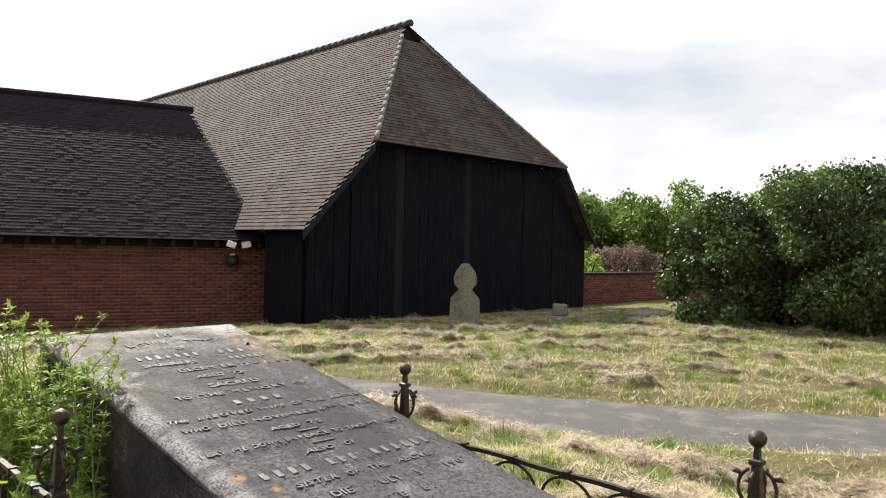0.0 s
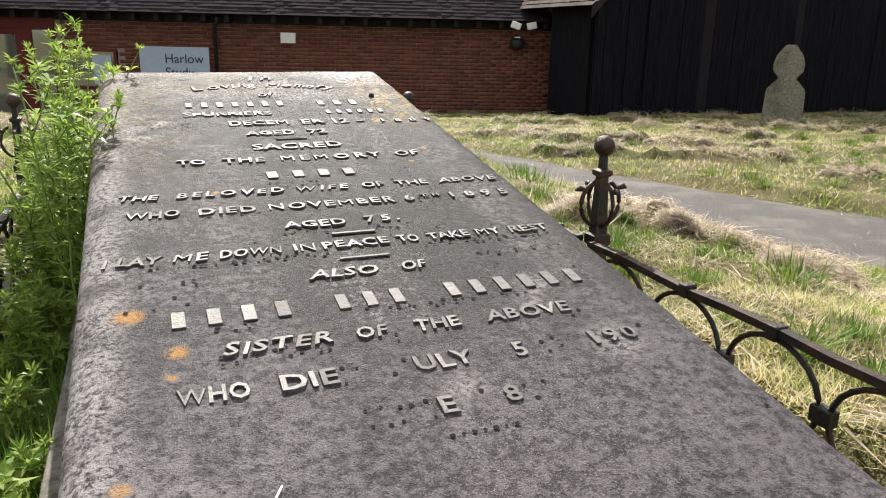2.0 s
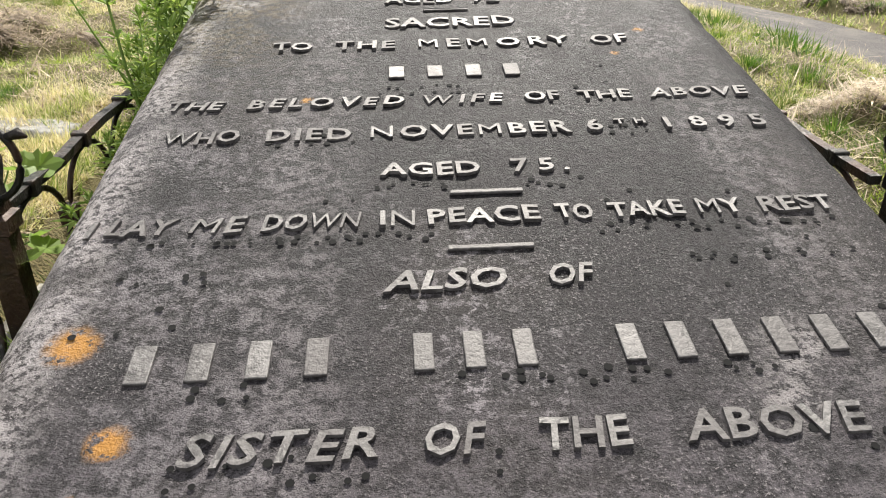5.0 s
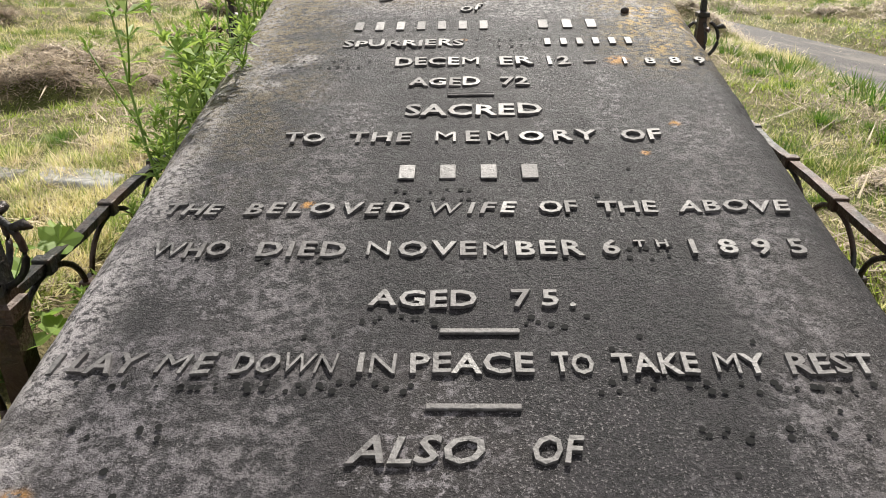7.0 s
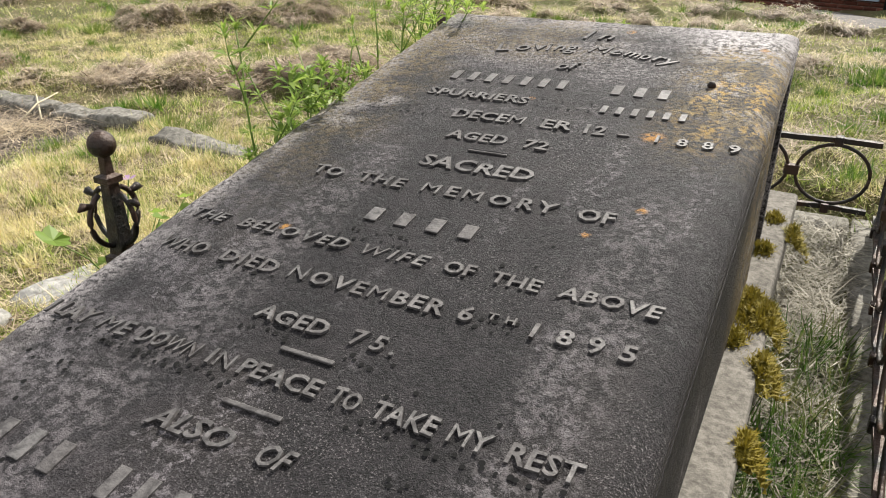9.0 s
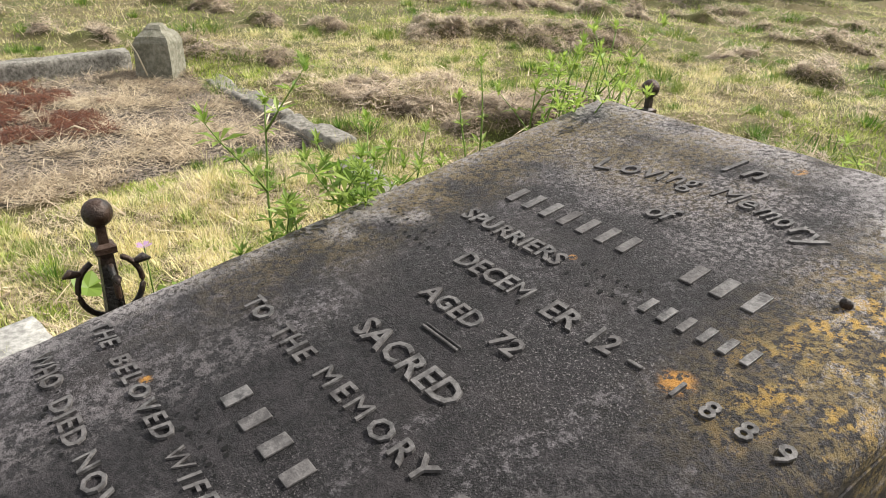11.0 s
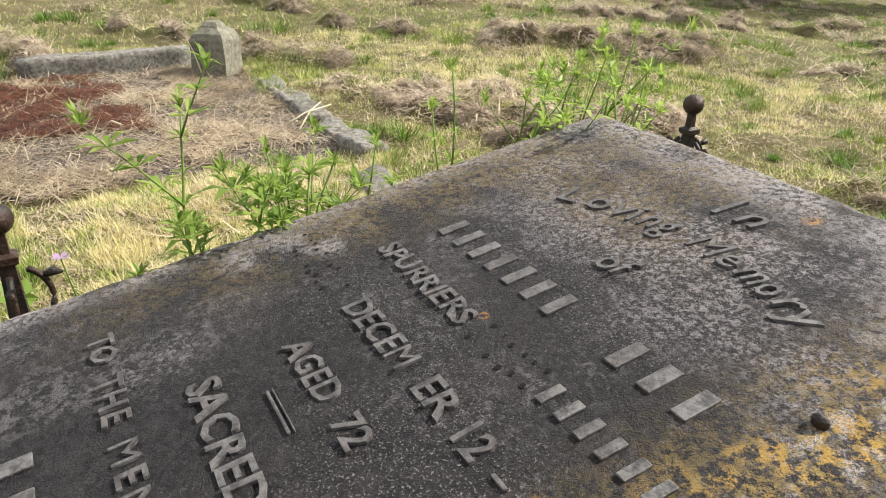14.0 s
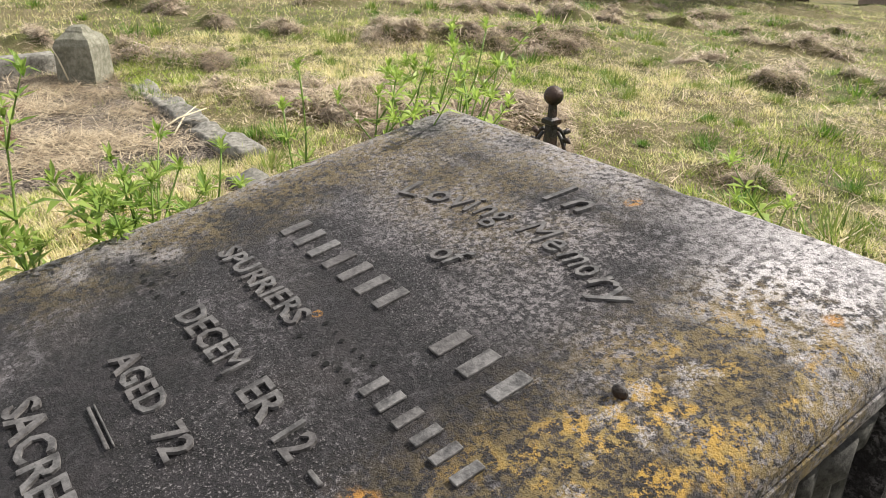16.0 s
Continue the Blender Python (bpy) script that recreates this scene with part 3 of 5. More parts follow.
def glyphs_of(word, shear, fat):
    """The flat outline mesh of a word and, letter by letter, (left, right, its vertices)."""
    cu = bpy.data.curves.new("letter", "FONT")
    cu.body, cu.size, cu.extrude, cu.shear, cu.offset = word, 1.0, 0.0, shear, fat
    cu.resolution_u = 2
    ob = bpy.data.objects.new("letter", cu)
    scene.collection.objects.link(ob)
    me = bpy.data.meshes.new_from_object(ob.evaluated_get(bpy.context.evaluated_depsgraph_get()))
    bpy.data.objects.remove(ob)
    # connected pieces of the word, joined where one stands over another
    n = len(me.vertices)
    root = list(range(n))
    def find(i):
        while root[i] != i:
            i = root[i]
        return i
    for e in me.edges:
        a, b = find(e.vertices[0]), find(e.vertices[1])
        root[a] = b
    sets = {}
    for i in range(n):
        sets.setdefault(find(i), []).append(i)
    spans = sorted((min(me.vertices[i].co.x for i in g), max(me.vertices[i].co.x for i in g), g) for g in sets.values())
    glyphs = []
    for lo, hi, g in spans:
        if glyphs and lo < glyphs[-1][1] - 0.6 * (hi - lo):
            glyphs[-1] = (glyphs[-1][0], max(hi, glyphs[-1][1]), glyphs[-1][2] + g)
        else:
            glyphs.append((lo, hi, g))
    return me, glyphs


def letters(word, x0, x1, y, h, lift=0.0038, shear=0.0, dy=0.0, turn=0.0):
    """Raised lead letters of one word, from x0 to x1 on the baseline y of the top, each letter a casting of its own."""
    caps = word.upper() == word
    me, glyphs = glyphs_of(word, shear, 0.019 if caps else 0.004)
    fine, slim = glyphs_of(word, shear, -0.004)        # narrow-angled letters take the slim cut, lest their angles close
    names = word.replace(" ", "")
    k = h / (0.70 if caps else 0.72)
    lo, hi = glyphs[0][0], glyphs[-1][1]
    sx = k * min(1.14, max(0.72, (x1 - x0) / ((hi - lo) * k)))
    wa, wb = (glyphs[0][1] - glyphs[0][0]) * sx / 2, (glyphs[-1][1] - glyphs[-1][0]) * sx / 2
    ca, cb = (glyphs[0][0] + glyphs[0][1]) / 2, (glyphs[-1][0] + glyphs[-1][1]) / 2
    place = TOP @ Matrix.Translation(((x0 + x1) / 2, y + dy, 0.0003)) @ Matrix.Rotation(radians(turn), 4, "Z") @ Matrix.Translation((-(x0 + x1) / 2, 0, 0))
    paired = len(glyphs) == len(slim) == len(names)
    for q, (ga, gb, g) in enumerate(glyphs):
        src = me
        if paired and names[q] in "MWN":
            src, (ga, gb, g) = fine, slim[q]
        mid = (ga + gb) / 2
        cx = (x0 + x1) / 2 if len(glyphs) == 1 else x0 + wa + (mid - ca) / (cb - ca) * (x1 - wb - x0 - wa)
        bm, keep = bmesh.new(), set(g)
        at = {i: bm.verts.new(((src.vertices[i].co.x - mid) * sx, src.vertices[i].co.y * k, 0)) for i in g}
        for p in src.polygons:
            if p.vertices[0] in keep:
                bm.faces.new([at[i] for i in p.vertices])
        ext = bmesh.ops.extrude_face_region(bm, geom=bm.faces[:])
        tall, tx, ty = lift * lr.uniform(0.75, 1.15), lr.uniform(-0.05, 0.05), lr.uniform(-0.045, 0.04)
        for v in (e for e in ext["geom"] if isinstance(e, bmesh.types.BMVert)):
            v.co.z += tall + v.co.x * tx + (v.co.y - h / 2) * ty + 0.0003 * noise.noise(v.co * 90)
            v.co.x *= 0.97
        for v in bm.verts:
            v.co.x += 0.0007 * noise.noise((v.co.x * 160 + cx * 50, v.co.y * 160, 1))
            v.co.y += 0.0007 * noise.noise((v.co.x * 160 + cx * 50, v.co.y * 160, 7))
        bmesh.ops.recalc_face_normals(bm, faces=bm.faces)
        bmesh.ops.transform(bm, matrix=place @ Matrix.Translation((cx, lr.uniform(-0.0011, 0.0011), 0)) @ Matrix.Rotation(radians(lr.uniform(-2.2, 2.2)), 4, "Z"), verts=bm.verts)
        part("letter", bm, LEAD, tomb, "raised lead letter")


def bars(count, x0, x1, y, h, lift=0.0035):
    """Plain raised lead bars in place of a name."""
    step = (x1 - x0) / count
    for i in range(count):
        a = x0 + i * step + step * 0.27
        bm = bmesh.new()
        box(bm, a, a + step * 0.40, y, y + h, 0, lift, TOP, bevel=0.001)
        part("lead_bar", bm, LEAD, tomb, "plain raised lead bar")


def line(y, h, *words):
    for w in words:
        if isinstance(w[0], int):
            bars(w[0], w[1], w[2], y, h)
        else:
            letters(w[0], w[1], w[2], y, h, shear=w[3] if len(w) > 3 else 0.0)


line(0.925, 0.052, ("In", 0.062, 0.135, 0.2))
for i, (ch, a, b) in enumerate((("Lo", -0.112, -0.03), ("vi", -0.025, 0.015), ("ng", 0.02, 0.075), ("Me", 0.10, 0.18), ("mo", 0.185, 0.245), ("ry", 0.25, 0.305))):
    letters(ch, a, b, 0.838 - 0.9 * ((a + b) / 2 - 0.097) ** 2, 0.045, shear=0.15, turn=-105 * ((a + b) / 2 - 0.097))
line(0.729, 0.042, ("of", 0.063, 0.112, 0.15))
line(0.622, 0.045, (7, -0.156, 0.132), (3, 0.205, 0.347))
line(0.534, 0.031, ("SPURRIERS", -0.157, 0.072), (6, 0.214, 0.395))
line(0.441, 0.034, ("DECEM", -0.051, 0.10), ("ER", 0.135, 0.196), ("12", 0.221, 0.261))
line(0.436, 0.026, ("1889", 0.353, 0.497))
line(0.354, 0.031, ("AGED", -0.021, 0.10), ("72", 0.134, 0.182))
line(0.241, 0.037, ("SACRED", -0.021, 0.195))
line(0.155, 0.030, ("TO", -0.194, -0.133), ("THE", -0.099, -0.006), ("MEMORY", 0.029, 0.268), ("OF", 0.302, 0.361))
line(0.049, 0.037, (4, -0.032, 0.192))
line(-0.036, 0.025, ("THE", -0.311, -0.236, 0.2), ("BELOVED", -0.207, 0.004, 0.2), ("WIFE", 0.029, 0.141, 0.2), ("OF", 0.167, 0.216), ("THE", 0.241, 0.315), ("ABOVE", 0.34, 0.479, 0.1))
line(-0.125, 0.028, ("WHO", -0.299, -0.204, 0.1), ("DIED", -0.172, -0.066), ("NOVEMBER", -0.043, 0.214), ("6", 0.233, 0.256), ("1895", 0.336, 0.469))
line(-0.112, 0.014, ("TH", 0.272, 0.312))
line(-0.217, 0.027, ("AGED", -0.03, 0.088), ("75.", 0.124, 0.192))
line(-0.315, 0.027, ("I LAY", -0.335, -0.242, 0.2), ("ME", -0.23, -0.168, 0.2), ("DOWN", -0.155, -0.048, 0.2), ("IN", -0.03, 0.008), ("PEACE", 0.021, 0.141), ("TO", 0.159, 0.199), ("TAKE", 0.216, 0.298), ("MY", 0.313, 0.364), ("REST", 0.383, 0.465))
line(-0.421, 0.029, ("ALSO", -0.028, 0.092, 0.25), ("OF", 0.132, 0.178, 0.25))
line(-0.523, 0.044, (4, -0.254, -0.058), (3, -0.014, 0.117), (6, 0.166, 0.432))
line(-0.609, 0.029, ("SISTER", -0.181, -0.032, 0.25), ("OF", 0.003, 0.051, 0.2), ("THE", 0.091, 0.162, 0.1), ("ABOVE", 0.202, 0.349, 0.1))
line(-0.704, 0.032, ("WHO", -0.246, -0.157), ("DIE", -0.12, -0.046), ("ULY", 0.059, 0.144), ("5", 0.206, 0.226), ("190", 0.334, 0.41))
line(-0.798, 0.031, ("E", 0.059, 0.082), ("8", 0.148, 0.173))


def rule(x0, x1, y, w=0.007):
    bm = bmesh.new()
    box(bm, x0, x1, y, y + w, 0, 0.004, TOP, bevel=0.0012)
    part("rule", bm, LEAD, tomb, "thin raised lead rule")


rule(0.048, 0.130, -0.259), rule(0.038, 0.126, -0.361), rule(0.045, 0.122, 0.314, 0.004), rule(0.045, 0.122, 0.321, 0.002), rule(0.283, 0.305, 0.447, 0.005)


def fixing_hole_discs():
    """Flat black discs painting the shade of small pits where letters have dropped off."""
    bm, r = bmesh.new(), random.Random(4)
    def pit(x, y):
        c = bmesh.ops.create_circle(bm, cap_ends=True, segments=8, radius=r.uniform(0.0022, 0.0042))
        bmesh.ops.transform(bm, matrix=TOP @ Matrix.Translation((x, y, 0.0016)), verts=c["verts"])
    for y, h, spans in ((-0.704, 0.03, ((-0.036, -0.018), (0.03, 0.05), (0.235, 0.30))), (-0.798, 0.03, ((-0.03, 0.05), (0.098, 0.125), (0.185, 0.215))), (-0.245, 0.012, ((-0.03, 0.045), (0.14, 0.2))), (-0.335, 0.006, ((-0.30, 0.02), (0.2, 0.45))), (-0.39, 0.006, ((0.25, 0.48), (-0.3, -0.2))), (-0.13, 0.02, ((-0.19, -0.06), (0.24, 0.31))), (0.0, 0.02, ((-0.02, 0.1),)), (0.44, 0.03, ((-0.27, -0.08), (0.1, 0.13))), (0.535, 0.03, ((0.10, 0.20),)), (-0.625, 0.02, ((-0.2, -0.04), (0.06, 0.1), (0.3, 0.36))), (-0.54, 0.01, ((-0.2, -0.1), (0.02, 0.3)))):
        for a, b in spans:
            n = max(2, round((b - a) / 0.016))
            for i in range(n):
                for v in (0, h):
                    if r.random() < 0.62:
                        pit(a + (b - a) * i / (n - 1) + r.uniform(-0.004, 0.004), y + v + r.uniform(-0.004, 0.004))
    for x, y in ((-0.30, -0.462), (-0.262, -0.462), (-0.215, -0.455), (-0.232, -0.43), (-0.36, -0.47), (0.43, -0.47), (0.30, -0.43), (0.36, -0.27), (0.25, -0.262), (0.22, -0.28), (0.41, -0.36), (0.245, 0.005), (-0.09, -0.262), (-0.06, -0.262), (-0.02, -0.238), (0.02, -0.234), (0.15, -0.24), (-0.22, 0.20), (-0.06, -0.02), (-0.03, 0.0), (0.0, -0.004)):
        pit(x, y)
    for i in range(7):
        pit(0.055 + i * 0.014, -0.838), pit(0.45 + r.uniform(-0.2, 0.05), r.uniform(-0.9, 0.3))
    part("hole_shade_disc", bm, HOLE_SHADE, tomb, "small flat black discs painting the shade of empty fixing holes", kind="stuff")
    b = bmesh.new()
    bmesh.ops.create_icosphere(b, subdivisions=2, radius=0.009, matrix=TOP @ Matrix.Translation((0.4, 0.71, 0.004)) @ Matrix.Diagonal((1, 0.7, 0.9, 1)))
    part("stud", b, IRON, tomb, "rusty iron stud in the stone")


fixing_hole_discs()


def build_straw():
    t = thing("straw", tuple(TOP @ Vector((-0.16, -0.9, 0.002))), "short pale dry straw lying on the stone", "straw")
    b = bmesh.new()
    tube(b, [TOP @ Vector(p) for p in ((-0.178, -0.925, 0.003), (-0.165, -0.895, 0.005), (-0.150, -0.868, 0.004))], 0.0013, 6)
    part("stem", b, WHITE, t, smooth=True)


build_straw()


def dry_stalk(a, b, r):
    a, b = Vector(a), Vector(b)
    t = thing("dry_stalk", tuple(a), "long pale dry grass stalk leaning over the clippings", "straw")
    bm = bmesh.new()
    tube(bm, [a, a.lerp(b, 0.5) + Vector((0, 0, 0.02)), b], [r, r * 0.9, r * 0.5], 6)
    part("stem", bm, DRYSTEM, t, smooth=True)


def build_cross():
    """Upright memorial with a wheel-headed top on a shouldered shaft."""
    x, y = 8.7, 7.25
    z = float(base_z(x, y)) + 0.02
    c = thing("memorial_cross", (x, y, z), "grey lichened stone memorial with rounded wheel-cross head", "gravestone")
    out = [(-0.29, 0), (0.29, 0), (0.27, 0.52), (0.17, 0.63), (0.12, 0.68), (0.16, 0.74), (0.205, 0.78), (0.215, 0.90), (0.18, 1.02), (0.09, 1.14), (0.07, 1.17), (-0.07, 1.17), (-0.09, 1.14), (-0.18, 1.02), (-0.215, 0.90), (-0.205, 0.78), (-0.16, 0.74), (-0.12, 0.68), (-0.17, 0.63), (-0.27, 0.52)]
    bm = bmesh.new()
    n = Vector((0.707, 0.707, 0)) * 0.12
    prism(bm, [Vector((x, y, z)) + Vector((0.707, -0.707, 0)) * a + Vector((0, 0, h)) - n / 2 for a, h in out], n)
    bmesh.ops.bevel(bm, geom=bm.edges[:], offset=0.012, segments=2, affect="EDGES")
    part("headstone", bm, MEMORIAL, c)


build_cross()

# ---- barn ----
BX0, BX1, BY = 7.42, 17.30, 10.6
RIDGE_X, RIDGE_Z, APEX_Y = 12.28, 7.13, 13.1
EAVE_Z, HIP_Z, HX0, HX1 = 1.32, 3.31, 8.94, 15.86
EX0, EX1 = 7.14, 17.35
BARN_END = 31.0


def course_plane(bm, a, b, c, d, gauge=0.11, lift=0.015, width=0.17):
    """Overlapping tile courses on the quad a-b (eave) to d-c (top); each tile an island of its own."""
    a, b, c, d = (Vector(v) for v in (a, b, c, d))
    n = (b - a).cross(d - a).normalized()
    rows = max(1, round(((d + c) / 2 - (a + b) / 2).length / gauge))
    for i in range(rows):
        f0, f1 = i / rows, (i + 1.15) / rows
        l0, r0, l1, r1 = a.lerp(d, f0), b.lerp(c, f0), a.lerp(d, min(f1, 1)), b.lerp(c, min(f1, 1))
        m = max(1, round((r0 - l0).length / width))
        for k in range(m):
            s = 0.5 * (i % 2)
            u0, u1 = max(0, (k - s) / m), min(1, (k + 1 - s) / m)
            if u1 - u0 < 1e-3:
                continue
            j = noise.noise((i * 0.7, k * 0.9, 4)) * 0.008
            p = [l0.lerp(r0, u0) + n * (lift + j), l0.lerp(r0, u1) + n * (lift + j), l1.lerp(r1, u1), l1.lerp(r1, u0)]
            q = [p[0] - n * 0.018, p[1] - n * 0.018]
            v = [bm.verts.new(w) for w in p + q]
            bm.faces.new(v[:4])
            bm.faces.new((v[4], v[5], v[1], v[0]))
    return bm


def build_barn():
    barn = thing("barn", ((BX0 + BX1) / 2, BY, -0.8), "large old timber barn with black boarding and half-hipped clay tile roof", "building")
    ov = 0.35
    slope = (HIP_Z - EAVE_Z) / (HX0 - EX0)
    # left and right roof slopes, cut by the half hip
    bm = bmesh.new()
    y0 = BY - ov
    course_plane(bm, (EX0, BARN_END, EAVE_Z), (EX0, y0, EAVE_Z), (HX0, y0, HIP_Z), (HX0, BARN_END, HIP_Z))
    course_plane(bm, (HX0, BARN_END, HIP_Z), (HX0, y0, HIP_Z), (RIDGE_X - 0.35, APEX_Y - 0.2, RIDGE_Z - 0.42), (RIDGE_X - 0.35, BARN_END, RIDGE_Z - 0.42))
    course_plane(bm, (RIDGE_X - 0.35, BARN_END, RIDGE_Z - 0.42), (RIDGE_X - 0.35, APEX_Y - 0.2, RIDGE_Z - 0.42), (RIDGE_X, APEX_Y, RIDGE_Z), (RIDGE_X, BARN_END, RIDGE_Z))
    part("roof_slope", bm, TILES, barn, "weathered brown clay tiles in courses")
    bm = bmesh.new()
    course_plane(bm, (EX1, y0, EAVE_Z), (EX1, BARN_END, EAVE_Z), (HX1, BARN_END, HIP_Z), (HX1, y0, HIP_Z), 0.3, width=0.4)
    course_plane(bm, (HX1, y0, HIP_Z), (HX1, BARN_END, HIP_Z), (RIDGE_X, BARN_END, RIDGE_Z), (RIDGE_X, APEX_Y, RIDGE_Z), 0.3, width=0.4)
    part("roof_slope", bm, TILES, barn, "weathered brown clay tiles in courses")
    bm = bmesh.new()
    course_plane(bm, (HX0, y0, HIP_Z), (HX1, y0, HIP_Z), (RIDGE_X + 0.42, APEX_Y - 0.22, RIDGE_Z - 0.5), (RIDGE_X - 0.38, APEX_Y - 0.22, RIDGE_Z - 0.5))
    part("roof_hip", bm, TILES, barn, "dark clay tile half hip")
    bm = bmesh.new()
    prism(bm, [(RIDGE_X - 0.36, APEX_Y, RIDGE_Z - 0.55), (RIDGE_X + 0.40, APEX_Y, RIDGE_Z - 0.55), (RIDGE_X, APEX_Y, RIDGE_Z - 0.05)], (0, 0.1, 0))
    part("gablet", bm, TIMBER, barn, "small dark gablet at the ridge end")
    # hip and ridge tiles
    def capping(p, q, name, r=0.10, mat=TILES):
        b = bmesh.new()
        p, q = Vector(p), Vector(q)
        m = max(2, round((q - p).length / 0.33))
        for i in range(m):
            tube(b, [p.lerp(q, i / m), p.lerp(q, (i + 1.06) / m)], [r, r * 0.86], 8)
        part(name, b, mat, barn, "line of half-round capping tiles", smooth=True)
    capping((HX0, y0, HIP_Z + 0.02), (RIDGE_X - 0.35, APEX_Y - 0.2, RIDGE_Z - 0.42), "hip_tiles", 0.06, KERB)
    capping((HX1, y0, HIP_Z + 0.02), (RIDGE_X + 0.35, APEX_Y - 0.2, RIDGE_Z - 0.42), "hip_tiles", 0.06, KERB)
    capping((RIDGE_X, APEX_Y - 0.15, RIDGE_Z + 0.02), (RIDGE_X, BARN_END, RIDGE_Z + 0.02), "ridge_tiles", 0.10)
    # barge boards along the lower verges
    for ax, bx in ((EX0, HX0), (EX1, HX1)):
        b = bmesh.new()
        prism(b, [(ax, y0 - 0.01, EAVE_Z - 0.02), (bx, y0 - 0.01, HIP_Z - 0.02), (bx, y0 - 0.01, HIP_Z - 0.20), (ax, y0 - 0.01, EAVE_Z - 0.20)], (0, 0.05, 0))
        part("barge_board", b, TIMBER, barn, "dark barge board")
    # walls: a dark backing and the boards in front of it
    b = bmesh.new()
    prism(b, [(BX0 + 0.15, BY + 0.03, -1.4), (BX1 - 0.15, BY + 0.03, -1.4), (BX1 - 0.15, BY + 0.03, EAVE_Z - 0.05), (HX1, BY + 0.03, HIP_Z - 0.05), (HX0, BY + 0.03, HIP_Z - 0.05), (BX0 + 0.15, BY + 0.03, EAVE_Z + 0.25)], (0, 0.12, 0))
    part("gable_wall", b, TIMBER, barn, "dark gable framing")
    for x, y1 in ((BX0 + 0.02, 12.2), (BX1 - 0.27, BARN_END)):
        b = bmesh.new()
        box(b, x, x + 0.12, BY + 0.16, y1, -2.2, EAVE_Z + 0.1)
        part("side_wall", b, BOARDS, barn, "black boarded side wall")
    b = bmesh.new()
    box(b, BX0 + 0.28, BX1 - 0.28, BARN_END - 0.1, BARN_END, -2.2, HIP_Z)
    part("end_wall", b, BOARDS, barn, "black boarded end wall")
    x, r = BX0 + 0.02, random.Random(3)
    while x < BX1 - 0.05:
        w = r.uniform(0.19, 0.29)
        x1 = min(x + w, BX1)
        h = lambda u: min(HIP_Z - 0.03, EAVE_Z - 0.12 + max(0, min(u - EX0, EX1 - u)) * slope)
        b = bmesh.new()
        d = r.uniform(0, 0.022)
        prism(b, [(x, BY - d, -1.3), (x1 - 0.012, BY - d - 0.004, -1.3), (x1 - 0.012, BY - d - 0.004, h(x1)), (x, BY - d, h(x))], (0, 0.028, 0))
        part("board", b, BOARDS, barn)
        x = x1
    for x in (BX0 + 0.03, 8.55):
        b = bmesh.new()
        box(b, x, x + 0.16, BY - 0.06, BY - 0.024, -1.3, EAVE_Z + (0 if x < 8 else 0.9), bevel=0.006)
        part("corner_post", b, BOARDS, barn, "dark upright post")


build_barn()

# ---- brick wing ----
WING = Matrix.Translation((7.14, 13.13, 0)) @ Matrix.Rotation(radians(-18), 4, "Z")   # x along the wall, y inwards


def wing_part(name, bm, mat, parent, label="", smooth=False):
    bmesh.ops.transform(bm, matrix=WING, verts=bm.verts)
    return part(name, bm, mat, parent, label, smooth)


